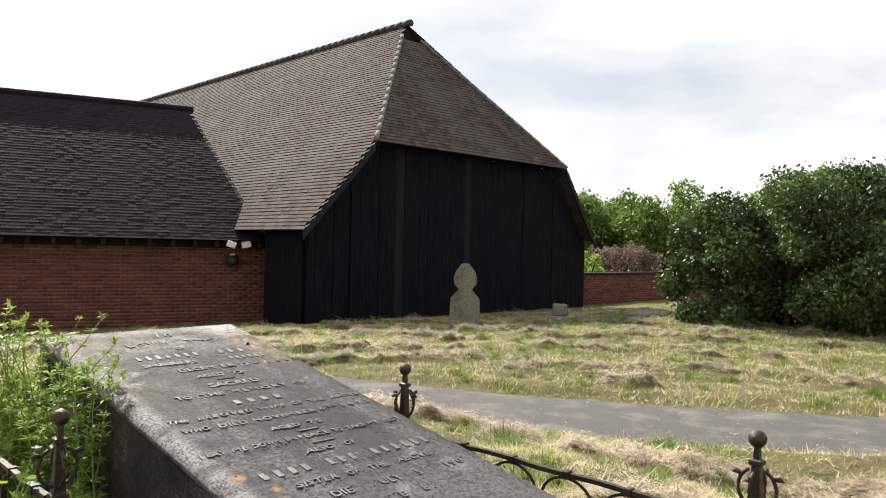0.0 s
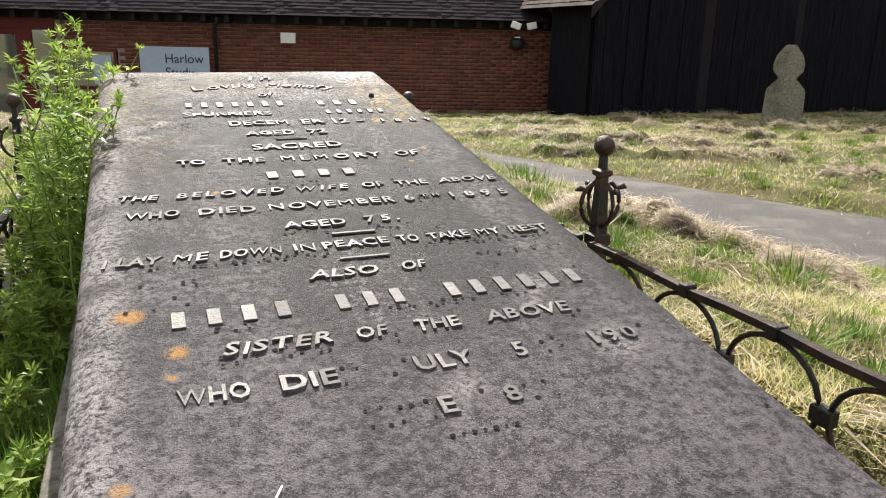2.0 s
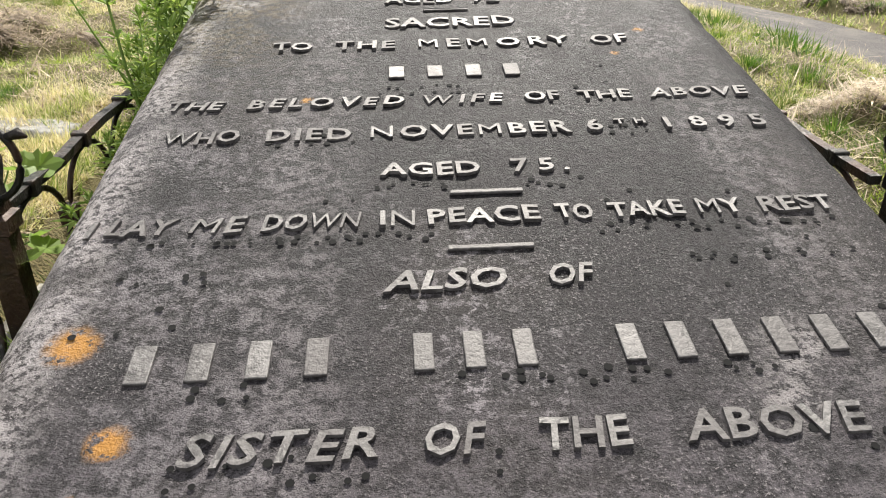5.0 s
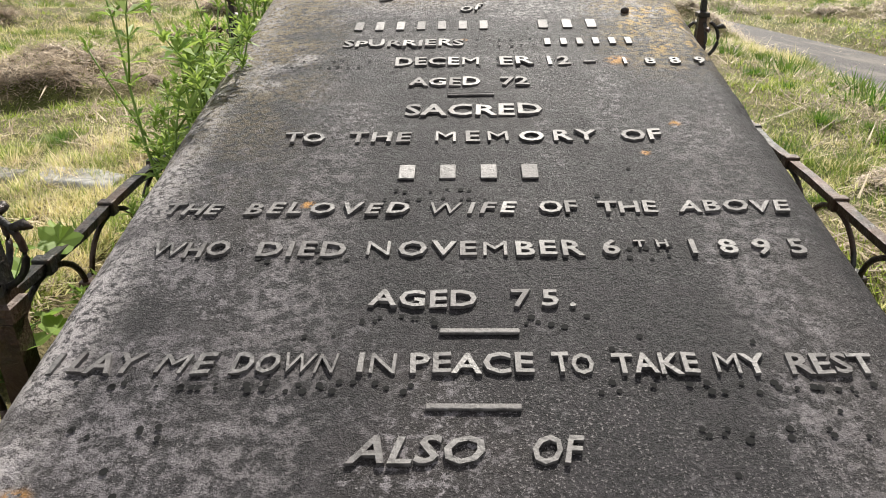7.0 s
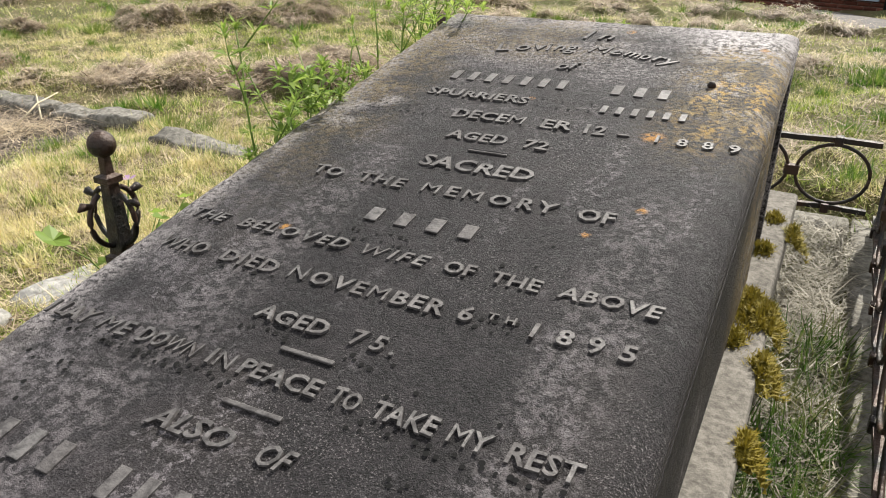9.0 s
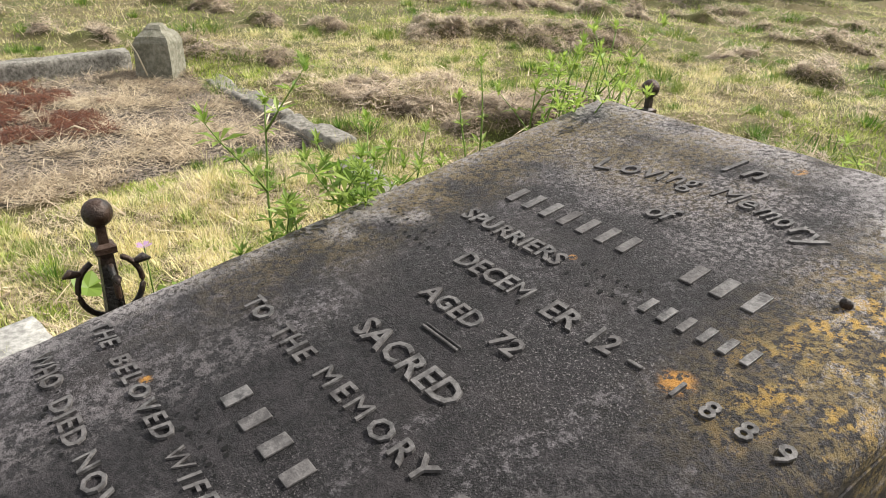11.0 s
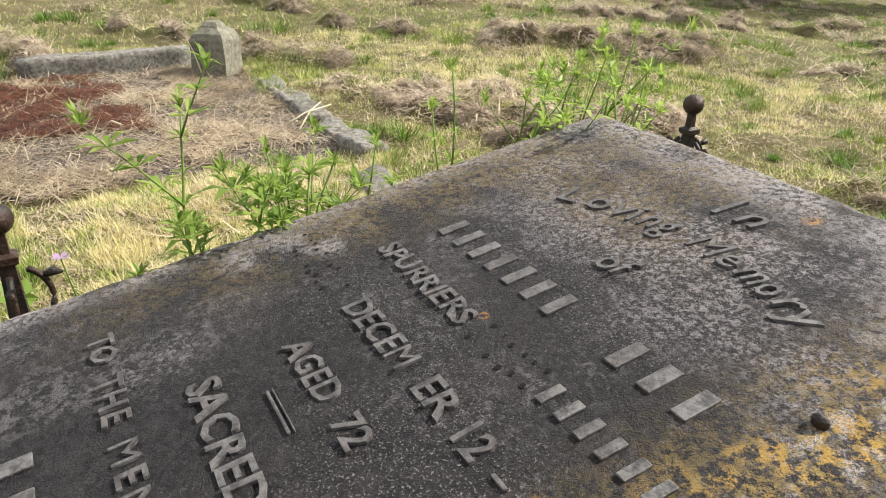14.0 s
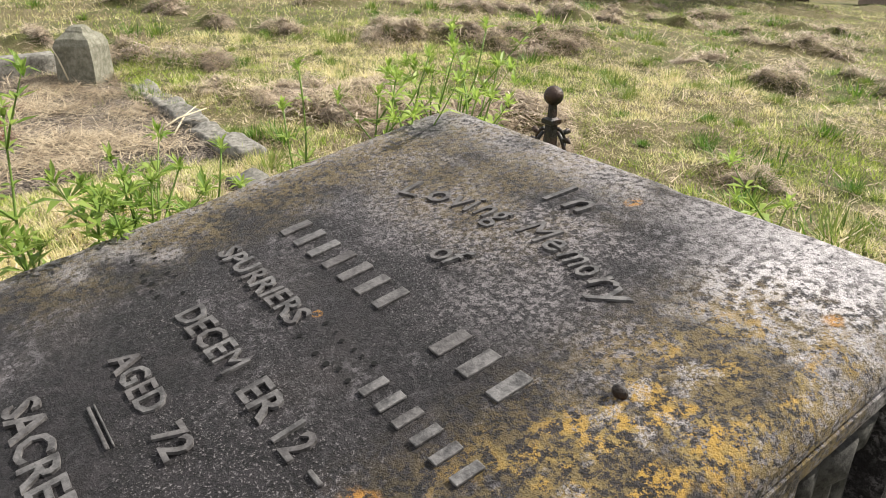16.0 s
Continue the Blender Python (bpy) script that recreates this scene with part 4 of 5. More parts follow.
def build_wing():
    w = thing("brick_wing", (3.0, 15.5, -1.2), "low red brick wing with dark clay tile roof and red door", "building")
    # backing wall with the doorway and window left open
    for x0, x1, z0, z1 in ((-16, -11.1, -1.8, 0.9), (-11.1, -9.42, 0.93, 1.0), (-9.42, -9.38, -1.8, 0.9), (-9.38, -8.2, -1.8, -0.46), (-9.38, -8.2, 0.36, 0.9), (-8.2, 1.0, -1.8, 0.9)):
        bm = bmesh.new()
        box(bm, x0, x1, 0.012, 0.30, z0, z1)
        wing_part("wall_section", bm, MORTAR, w, "mortar-jointed brick wall")
    bm = bmesh.new()
    box(bm, -16, -1.0, 3.9, 4.1, -1.8, 4.2), box(bm, 0.9, 1.0, 0.3, 4.0, -1.8, 0.9), box(bm, -16, -15.9, 0.3, 4.0, -1.8, 1.2), box(bm, -15.8, 0.8, 0.4, 3.8, -1.5, -1.42)
    wing_part("back_wall", bm, MORTAR, w)
    # eaves: dark soffit and rafter feet
    bm = bmesh.new()
    box(bm, -16, 0.95, -0.02, 0.25, 0.9, 1.2)
    wing_part("wall_plate", bm, TIMBER, w, "dark timber wall plate")
    for i in range(36):
        x = -15.6 + i * 0.46
        b = bmesh.new()
        box(b, x, x + 0.09, -0.34, 0.0, 0.93, 1.06)
        wing_part("rafter_foot", b, TIMBER, w)
    bm = bmesh.new()
    course_plane(bm, (-16, -0.42, 1.08), (0.72, -0.42, 1.08), (-0.42, 4.0, 4.62), (-16, 4.0, 4.62), 0.11, 0.008)
    wing_part("roof", bm, DARKTILES, w, "dark clay tiles in even courses")
    bm = bmesh.new()
    course_plane(bm, (-4.0, 8.4, 1.08), (-16, 8.4, 1.08), (-16, 4.0, 4.62), (-0.6, 4.0, 4.62), 0.4, width=0.5)
    wing_part("back_roof", bm, TILES, w)
    bm = bmesh.new()
    for i in range(46):
        tube(bm, [(-16 + i * 0.34, 4.0, 4.63), (-16 + (i + 1.05) * 0.34, 4.0, 4.63)], [0.1, 0.09], 8)
    wing_part("ridge_tiles", bm, DARKTILES, w, "half-round ridge tiles", True)
    # entrance: red frame, glazed door and side light
    def bar(name, x0, x1, z0, z1, y0=-0.03, y1=0.07, mat=RED):
        b = bmesh.new()
        box(b, x0, x1, y0, y1, z0, z1, bevel=0.006)
        return wing_part(name, b, mat, w)
    bar("door_head", -11.1, -9.40, 0.70, 0.93)
    for a, b in ((-11.1, -10.98), (-10.0, -9.87), (-9.48, -9.38)):
        bar("door_jamb", a, b, -1.4, 0.70)
    bar("door_rail", -9.87, -9.48, -1.4, -1.02)
    bar("door_rail", -10.98, -10.0, -1.4, -1.15)
    bar("door_rail", -10.98, -10.0, 0.6, 0.70)
    bar("door_stile", -10.18, -10.0, -1.15, 0.6)
    bar("glass_pane", -9.87, -9.48, -1.02, 0.70, 0.01, 0.03, GLASS)
    bar("glass_pane", -10.98, -10.18, -1.15, 0.6, 0.01, 0.03, GLASS)
    # red-framed window with a pale notice in it
    for x0, x1, z0, z1 in ((-9.36, -8.22, 0.30, 0.36), (-9.36, -8.22, -0.46, -0.40), (-9.36, -9.30, -0.40, 0.30), (-8.28, -8.22, -0.40, 0.30)):
        bar("window_frame", x0, x1, z0, z1)
    bar("window_pane", -9.30, -8.28, -0.40, 0.30, 0.02, 0.04, GLASS)
    bar("notice", -8.72, -8.34, -0.36, 0.22, 0.0, 0.015, SIGN)


build_wing()


def on_wing(name, label, category, x0, x1, z0, z1, y0, y1, mat, bevel=0.006):
    t = thing(name, tuple(WING @ Vector(((x0 + x1) / 2, y0, z0))), label, category)
    b = bmesh.new()
    box(b, x0, x1, y0, y1, z0, z1, bevel=bevel)
    wing_part("body", b, mat, t)
    return t


def build_sign():
    s = on_wing("notice_sign", "pale blue-white notice board with dark lettering on the brick wall", "sign", -7.75, -6.35, -0.95, 0.42, -0.06, -0.004, SIGN)
    for row, (txt, z, n) in enumerate((("Harlow", 0.10, 6), ("Study", -0.17, 5), ("Centre", -0.44, 6))):
        cu = bpy.data.curves.new("lettering", "FONT")
        cu.body, cu.size, cu.extrude = txt, 0.26, 0.004
        ob = bpy.data.objects.new("lettering", cu)
        scene.collection.objects.link(ob)
        me = bpy.data.meshes.new_from_object(ob.evaluated_get(bpy.context.evaluated_depsgraph_get()))
        bpy.data.objects.remove(ob)
        me.transform(WING @ Matrix.Translation((-7.25, -0.066, z)) @ Matrix.Rotation(radians(90), 4, "X"))
        me.materials.clear()
        me.materials.append(INK)
        part("lettering", me, INK, s, "dark sign lettering")


build_sign()
on_wing("wall_light", "small white box light on the brick wall", "lamp", -4.88, -4.58, 0.54, 0.75, -0.10, 0.005, WHITE)
on_wing("small_sign", "small blue-grey sign panel on the brick wall", "sign", -5.75, -5.1, -0.75, -0.14, -0.05, 0.005, SIGN)


# ---- small things on the wing ----
def build_bulkhead():
    t = thing("outdoor_lamp", tuple(WING @ Vector((0.0, -0.1, 0.5))), "black bulkhead lamp with white cap on the brick wall", "lamp")
    b = bmesh.new()
    lathe(b, (0, 0, 0), [(0.10, 0), (0.15, 0.05), (0.15, 0.17), (0.10, 0.22)], 16)
    bmesh.ops.transform(b, matrix=Matrix.Translation((0.0, -0.14, 0.52)), verts=b.verts)
    wing_part("lamp_body", b, BLACK, t, "", True)
    b = bmesh.new()
    box(b, -0.05, 0.05, -0.2, 0.0, 0.745, 0.775, bevel=0.008)
    wing_part("cap", b, WHITE, t, "white cap")
    f = thing("floodlight", tuple(WING @ Vector((-0.05, -0.3, 0.95))), "pair of white floodlights under the eaves", "lamp")
    for x, r in ((-0.18, 18), (0.14, -12)):
        b = bmesh.new()
        box(b, x, x + 0.2, -0.47, -0.36, 0.92, 1.06, bevel=0.02)
        bmesh.ops.rotate(b, cent=(x + 0.1, -0.4, 1.0), matrix=Matrix.Rotation(radians(r), 3, "Y"), verts=b.verts)
        wing_part("lamp_head", b, WHITE, f, "white floodlight head")


build_bulkhead()


def build_pipe():
    t = thing("drainpipe", tuple(WING @ Vector((-6.2, -0.08, -1.4))), "black cast drainpipe on the brick wall", "drainpipe")
    b = bmesh.new()
    tube(b, [(-6.1, -0.30, 1.02), (-6.12, -0.22, 0.92), (-6.2, -0.09, 0.80), (-6.2, -0.09, -1.5)], 0.04, 10)
    wing_part("pipe", b, BLACK, t, "", True)
    for z in (0.5, -0.6):
        b = bmesh.new()
        box(b, -6.27, -6.13, -0.10, -0.01, z, z + 0.05)
        wing_part("bracket", b, BLACK, t)


build_pipe()


def boxes_mesh(rows, mat):
    """Many small boxes (x0, x1, y0, y1, z0, z1) in one mesh."""
    r = np.array(rows)
    pick = np.array([[0, 2, 4], [1, 2, 4], [1, 3, 4], [0, 3, 4], [0, 2, 5], [1, 2, 5], [1, 3, 5], [0, 3, 5]])
    v = r[:, pick].reshape(-1, 3)
    f = np.array([[0, 3, 2, 1], [4, 5, 6, 7], [0, 1, 5, 4], [1, 2, 6, 5], [2, 3, 7, 6], [3, 0, 4, 7]])
    q = (np.arange(len(r))[:, None, None] * 8 + f[None]).reshape(-1, 4)
    return from_arrays(v, q, mat)


def build_bricks():
    wing = bpy.data.objects["brick_wing"]
    open_at = ((-11.12, -9.36, -9, 0.94), (-9.38, -8.2, -0.47, 0.37))
    rows, near = [], []
    r = random.Random(5)
    for k in range(32):
        z = -1.5 + k * 0.075
        x = -13.0 - 0.1125 * (k % 2)
        while x < 0.98:
            x1 = min(x + 0.215, 1.0)
            if x1 - x > 0.03 and not any(x1 > a and x < b and z + 0.065 > c and z < d for a, b, c, d in open_at):
                (near if x > -1.45 and 0.87 > z > -1.1 and x1 - x > 0.2 else rows).append((x, x1, r.uniform(-0.004, 0.003), 0.05, z, z + 0.065))
            x += 0.225
    me = boxes_mesh(rows, BRICK)
    me.transform(WING)
    part("brickwork", me, BRICK, wing, "red bricks in lime mortar", kind="stuff")
    one = boxes_mesh([(-0.1075, 0.1075, 0, 0.05, 0, 0.065)], BRICK1)
    for x, x1, y, _, z, _ in near[:300]:
        ob = part("brick", one, BRICK1, wing)
        ob.matrix_basis = WING @ Matrix.Translation(((x + x1) / 2, y, z))
    # garden wall beyond the barn
    gw = thing("garden_wall", (21.5, 11.1, -1.0), "old red brick garden wall with dark coping", "wall")
    rows = []
    for k in range(19):
        z = -1.15 + k * 0.075
        x = 17.35 - 0.11 * (k % 2)
        while x < 27:
            rows.append((x, x + 0.215, 11.0 + r.uniform(-0.006, 0.004), 11.06, z, z + 0.065))
            x += 0.225
    part("brickwork", boxes_mesh(rows, BRICK), BRICK, gw, "weathered bricks", kind="stuff")
    b = bmesh.new()
    box(b, 17.3, 27.2, 11.012, 11.25, -1.3, 0.27)
    part("wall_core", b, MORTAR, gw)
    b = bmesh.new()
    box(b, 17.3, 27.2, 10.96, 11.29, 0.275, 0.35, bevel=0.02)
    part("coping", b, TIMBER, gw, "dark coping course")


# ---- railing round the tomb ----
FX0, FX1, FY0, FY1 = -0.64, 0.815, -1.49, 1.63
RAIL_Z, FOOT_Z, RING = 0.212, -0.005, 0.095


def ring_mesh(bm, c, ax, up, ra, rb, r=0.0065, n=20, a0=0.0, a1=360.0):
    """A bent round bar: an arc of an ellipse in the plane of ax and up."""
    c, ax, up = Vector(c), Vector(ax), Vector(up)
    pts = [c + ax * (ra * math.cos(a)) + up * (rb * math.sin(a)) for a in (radians(a0 + (a1 - a0) * i / n) for i in range(n + 1))]
    return tube(bm, pts, r, 6)


def build_railing():
    fence = thing("grave_railing", ((FX0 + FX1) / 2, 0, -0.05), "low rusted iron railing with ringed panels and ball-topped posts", "railing")
    rr = random.Random(11)

    def post(x, y):
        b = bmesh.new()
        lx, ly = rr.uniform(-0.012, 0.012), rr.uniform(-0.012, 0.012)
        def sq(z, h):
            return [b.verts.new((x + lx * z + sx * h, y + ly * z + sy * h, z)) for sx, sy in ((-1, -1), (1, -1), (1, 1), (-1, 1))]
        rings = [sq(-0.12, 0.021), sq(0.10, 0.020), sq(0.20, 0.019), sq(0.205, 0.025), sq(0.230, 0.025), sq(0.235, 0.0175), sq(0.385, 0.012), sq(0.39, 0.019), sq(0.402, 0.019), sq(0.407, 0.009), sq(0.445, 0.008)]
        for a, c in zip(rings, rings[1:]):
            for k in range(4):
                b.faces.new((a[k], a[(k + 1) % 4], c[(k + 1) % 4], c[k]))
        b.faces.new(rings[-1])
        p = part("post", b, IRON, fence, "tapered rusted iron post")
        b = bmesh.new()
        bmesh.ops.create_icosphere(b, subdivisions=3, radius=0.027, matrix=Matrix.Translation((x + lx * 0.47, y + ly * 0.47, 0.466)))
        part("ball", b, IRON, p, "dark iron ball finial", smooth=True)
        for k, d in enumerate(((1, 0, 0), (0, 1, 0), (-1, 0, 0), (0, -1, 0))):
            b = bmesh.new()
            ring_mesh(b, (x, y, 0.315), d, (0, 0, 1), 0.058, 0.062, 0.0058, 12, -84, 62)
            dv = Vector(d)
            tip = Vector((x, y, 0.352)) + dv * 0.045
            tube(b, [tip, tip + dv * 0.022 + Vector((0, 0, 0.006)), tip + dv * 0.034 + Vector((0, 0, 0.0))], [0.005, 0.009, 0.002], 6)
            part("scroll", b, IRON, p, "bent iron scroll with a spur", smooth=True)

    def run(a, b, rings):
        a, b = Vector(a), Vector(b)
        d = (b - a).normalized()
        side = Vector((-d.y, d.x, 0))
        turn = Matrix(((d.x, side.x, 0, 0), (d.y, side.y, 0, 0), (0, 0, 1, 0), (0, 0, 0, 1)))
        at = lambda f, z: Matrix.Translation(a.lerp(b, f) + Vector((0, 0, z))) @ turn
        L = (b - a).length
        for z, w, h in ((RAIL_Z, 0.0105, 0.008), (FOOT_Z, 0.009, 0.007)):
            bm = bmesh.new()
            prev = None
            for i in range(13):
                p = a.lerp(b, i / 12) + Vector((0, 0, z + 0.003 * math.sin(i * 1.7 + L))) + side * 0.002 * math.sin(i * 2.3)
                q = [bm.verts.new(p + side * sx * w + Vector((0, 0, sz * h))) for sx, sz in ((-1, -1), (1, -1), (1, 1), (-1, 1))]
                if prev:
                    for k in range(4):
                        bm.faces.new((prev[k], prev[(k + 1) % 4], q[(k + 1) % 4], q[k]))
                else:
                    bm.faces.new(q[::-1])
                prev = q
            bm.faces.new(prev)
            bmesh.ops.recalc_face_normals(bm, faces=bm.faces)
            part("rail", bm, IRON, fence, "flat iron rail")
        step = 1 / rings
        mid = (RAIL_Z + FOOT_Z) / 2
        for i in range(rings):
            f = (i + 0.5) * step
            c = a.lerp(b, f) + Vector((0, 0, mid))
            bm = bmesh.new()
            ring_mesh(bm, c, d, (0, 0, 1), L * step / 2 - 0.012, RING, 0.0058, 24)
            part("ring", bm, IRON, fence, "iron ring", smooth=True)
            for z in (RAIL_Z, FOOT_Z):
                bm = bmesh.new()
                box(bm, -0.012, 0.012, -0.016, 0.016, -0.016, 0.014, at(f, z), bevel=0.003)
                part("clip", bm, IRON, fence, "square iron clip")
            if i:
                bm = bmesh.new()
                box(bm, -0.022, 0.022, -0.013, 0.013, -0.016, 0.016, at(i * step, mid), bevel=0.003)
                part("clip", bm, IRON, fence, "square iron clip")

    for x in (FX0, FX1):
        out, mid = (0.018, 0.056) if x < 0 else (0.035, 0.10)
        post(x + out, FY0), post(x + out, mid), post(x + (-0.06 if x < 0 else out), FY1 + 0.03)
        low = (0.13, 0.04) if x < 0 else (0.0, 0.0)        # one run has rusted loose and sunk
        run((x, FY0 + 0.03, -low[0]), (x, mid - 0.03, -low[1]), 6)
        run((x, mid + 0.03, 0), (x, FY1 - 0.03, 0), 6)
    for y in (FY0, FY1):
        run((FX0 + 0.03, y, 0), (FX1 - 0.03, y, 0), 6)


build_railing()


def rough_stone(name, parent, x0, x1, y0, y1, z0, z1, mat, seed, amp=0.012, turn=0.0, cuts=5):
    """A squared stone with knocked, uneven faces."""
    b = bmesh.new()
    bmesh.ops.create_cube(b, size=1)
    bmesh.ops.subdivide_edges(b, edges=b.edges[:], cuts=cuts, use_grid_fill=True)
    for v in b.verts:
        k = Vector(v.co)
        v.co = Vector(((x0 + x1) / 2 + k.x * (x1 - x0), (y0 + y1) / 2 + k.y * (y1 - y0), (z0 + z1) / 2 + k.z * (z1 - z0)))
        n = noise.noise_vector(v.co * 14 + Vector((seed, 0, 0))) * amp + noise.noise_vector(v.co * 4 + Vector((0, seed, 0))) * amp
        corner = sum(abs(abs(c) - 0.5) < 1e-4 for c in k)
        v.co += n - Vector((k.x, k.y, k.z)).normalized() * (0.005 * (corner - 1) if corner > 1 else 0)
    bmesh.ops.rotate(b, cent=((x0 + x1) / 2, (y0 + y1) / 2, z0), matrix=Matrix.Rotation(radians(turn), 3, "Z"), verts=b.verts)
    return part(name, b, mat, parent, smooth=True)


def build_kerbs():
    k = thing("grave_kerb", ((FX0 + FX1) / 2, 0, -0.1), "low rough pale stone kerb under the iron railing", "kerb")
    for i, (x0, x1, y0, y1) in enumerate(((-0.74, -0.59, -1.6, -0.62), (-0.74, -0.59, -0.60, 0.30), (-0.74, -0.59, 0.32, 1.70), (0.76, 0.89, -1.6, -0.3), (0.76, 0.89, -0.28, 0.72), (0.76, 0.89, 0.74, 1.72), (-0.55, 0.10, 1.57, 1.70), (0.11, 0.75, 1.57, 1.70), (-0.55, 0.73, -1.6, -1.47))):
        rough_stone("kerb_stone", k, x0, x1, y0, y1, -0.2, -0.022 if x1 < 0.7 else -0.05, KERB, i * 3.1, 0.008)


build_kerbs()


def build_block(x0, x1, y0, y1, top, seed, turn):
    t = thing("broken_stone", ((x0 + x1) / 2, (y0 + y1) / 2, -0.02), "broken pale block of kerb stone lying in the grass", "stone", "broken kerb stones")
    rough_stone("block", t, x0, x1, y0, y1, -0.05, top, KERBPALE, seed, 0.010, turn)


build_block(-1.08, -0.90, -0.31, -0.03, 0.055, 12.0, 8)
build_block(-1.04, -0.92, 0.02, 0.27, 0.026, 15.0, -4)
build_block(-1.15, -0.92, 1.03, 1.17, 0.042, 18.0, -6)


# ---- neighbouring grave ----
def build_grave():
    g = thing("kerbed_grave", (-2.8, 0.4, 0), "old neighbouring grave with broken granite kerbs round a gravel bed", "grave")
    rough_stone("kerb_stone", g, -4.00, -3.86, 0.06, 0.96, -0.1, 0.115, KERB, 2.0, 0.008, 1.5, 9)
    rough_stone("kerb_stone", g, -3.80, -3.65, -1.70, -0.08, -0.1, 0.110, KERB, 1.0, 0.008, -1.0, 9)
    rough_stone("kerb_stone", g, -4.12, -3.95, -1.50, -0.15, -0.1, 0.105, KERB, 2.7, 0.008, -1.0, 9)
    for i, (a, b, y, top, t) in enumerate(((-3.45, -2.96, 1.20, 0.028, -3), (-2.94, -2.42, 1.19, 0.045, -1), (-2.40, -1.90, 1.20, 0.052, 4), (-1.68, -1.22, 1.08, 0.050, -1))):
        rough_stone("kerb_stone", g, a, b, y - 0.01, y + 0.11, -0.1, top, KERB, 4.0 + i, 0.018, t, 9)
    p = thing("corner_post", (-3.61, 1.05, -0.02), "squat square stone corner post with a sloping chamfered cap", "post")
    b = bmesh.new()
    def sq(z, h):
        return [b.verts.new((-3.61 + sx * h, 1.05 + sy * h, z)) for sx, sy in ((-1, -1), (1, -1), (1, 1), (-1, 1))]
    rings = [sq(-0.07, 0.103), sq(0.205, 0.099), sq(0.242, 0.085), sq(0.272, 0.050), sq(0.280, 0.046), sq(0.298, 0.030)]
    for a, c in zip(rings, rings[1:]):
        for k in range(4):
            b.faces.new((a[k], a[(k + 1) % 4], c[(k + 1) % 4], c[k]))
    b.faces.new(rings[-1])
    bmesh.ops.subdivide_edges(b, edges=b.edges[:], cuts=3, use_grid_fill=True)
    for v in b.verts:
        v.co += noise.noise_vector(v.co * 18) * 0.006
    bmesh.ops.rotate(b, cent=(-3.61, 1.05, 0), matrix=Matrix.Rotation(radians(-40), 3, "Z"), verts=b.verts)
    part("shaft", b, MEMORIAL, p, smooth=False)


build_grave()


def build_flat_stone():
    t = thing("low_headstone", (12.0, 7.4, -0.55), "small squat square stone block on a base in the grass", "gravestone")
    rough_stone("base", t, 11.6, 12.35, 7.2, 7.75, -0.6, -0.40, MEMORIAL, 3.0, 0.02, 40)
    rough_stone("block", t, 11.75, 12.2, 7.35, 7.65, -0.40, -0.16, MEMORIAL, 5.0, 0.015, 40)


build_flat_stone()
for a, b in (((-2.38, 1.02, 0.02), (-2.45, 1.29, 0.09)), ((-2.33, 1.10, 0.03), (-2.62, 1.30, 0.06)), ((-2.76, 0.36, 0.02), (-2.70, 0.44, 0.03)), ((-3.50, 0.94, 0.05), (-3.62, 0.90, 0.22))):
    dry_stalk(a, b, 0.0045)


def build_ledger():
    t = thing("flat_ledger", (14.2, 6.6, -0.5), "flat grey ledger stone lying low in the grass", "gravestone")
    rough_stone("ledger", t, 13.2, 15.0, 6.2, 7.0, -0.6, -0.36, KERB, 8.0, 0.02, 20)


build_ledger()


# ---- grass and clippings ----
def strands(name, x, y, z, length, width, rise, heading, mat, label, bend=0.0):
    """Blades as single triangles: base x, y, z; each rises by that share of its length along its heading."""
    n = len(x)
    dx, dy = np.cos(heading), np.sin(heading)
    flat = np.sqrt(np.maximum(0, 1 - rise ** 2))
    tip = np.stack([x + dx * flat * length, y + dy * flat * length, z + rise * length], 1)
    px, py = -dy * width / 2, dx * width / 2
    a = np.stack([x + px, y + py, z], 1)
    b = np.stack([x - px, y - py, z], 1)
    v = np.stack([a, b, tip], 1).reshape(-1, 3)
    ob = new(name, from_arrays(v, np.arange(3 * n).reshape(-1, 3), mat))
    return tagged(ob, label, "grass", kind="stuff")


def scatter(n, x0, x1, y0, y1):
    return rng.uniform(x0, x1, n), rng.uniform(y0, y1, n)


def in_rail(x, y, m=0.0):
    return (x > -0.76 - m) & (x < 0.89 + m) & (y > -1.62 - m) & (y < 1.72 + m)


def in_bed(x, y):
    edge = (value_noise(x, y, 3.0) - 0.5) * 0.35
    return (x > -3.82) & (x < -1.98 + edge * 0.7 - 0.25 * smooth_step(0.5, 1.0, y)) & (y > -2.2) & (y < 1.17 + edge * 0.3)


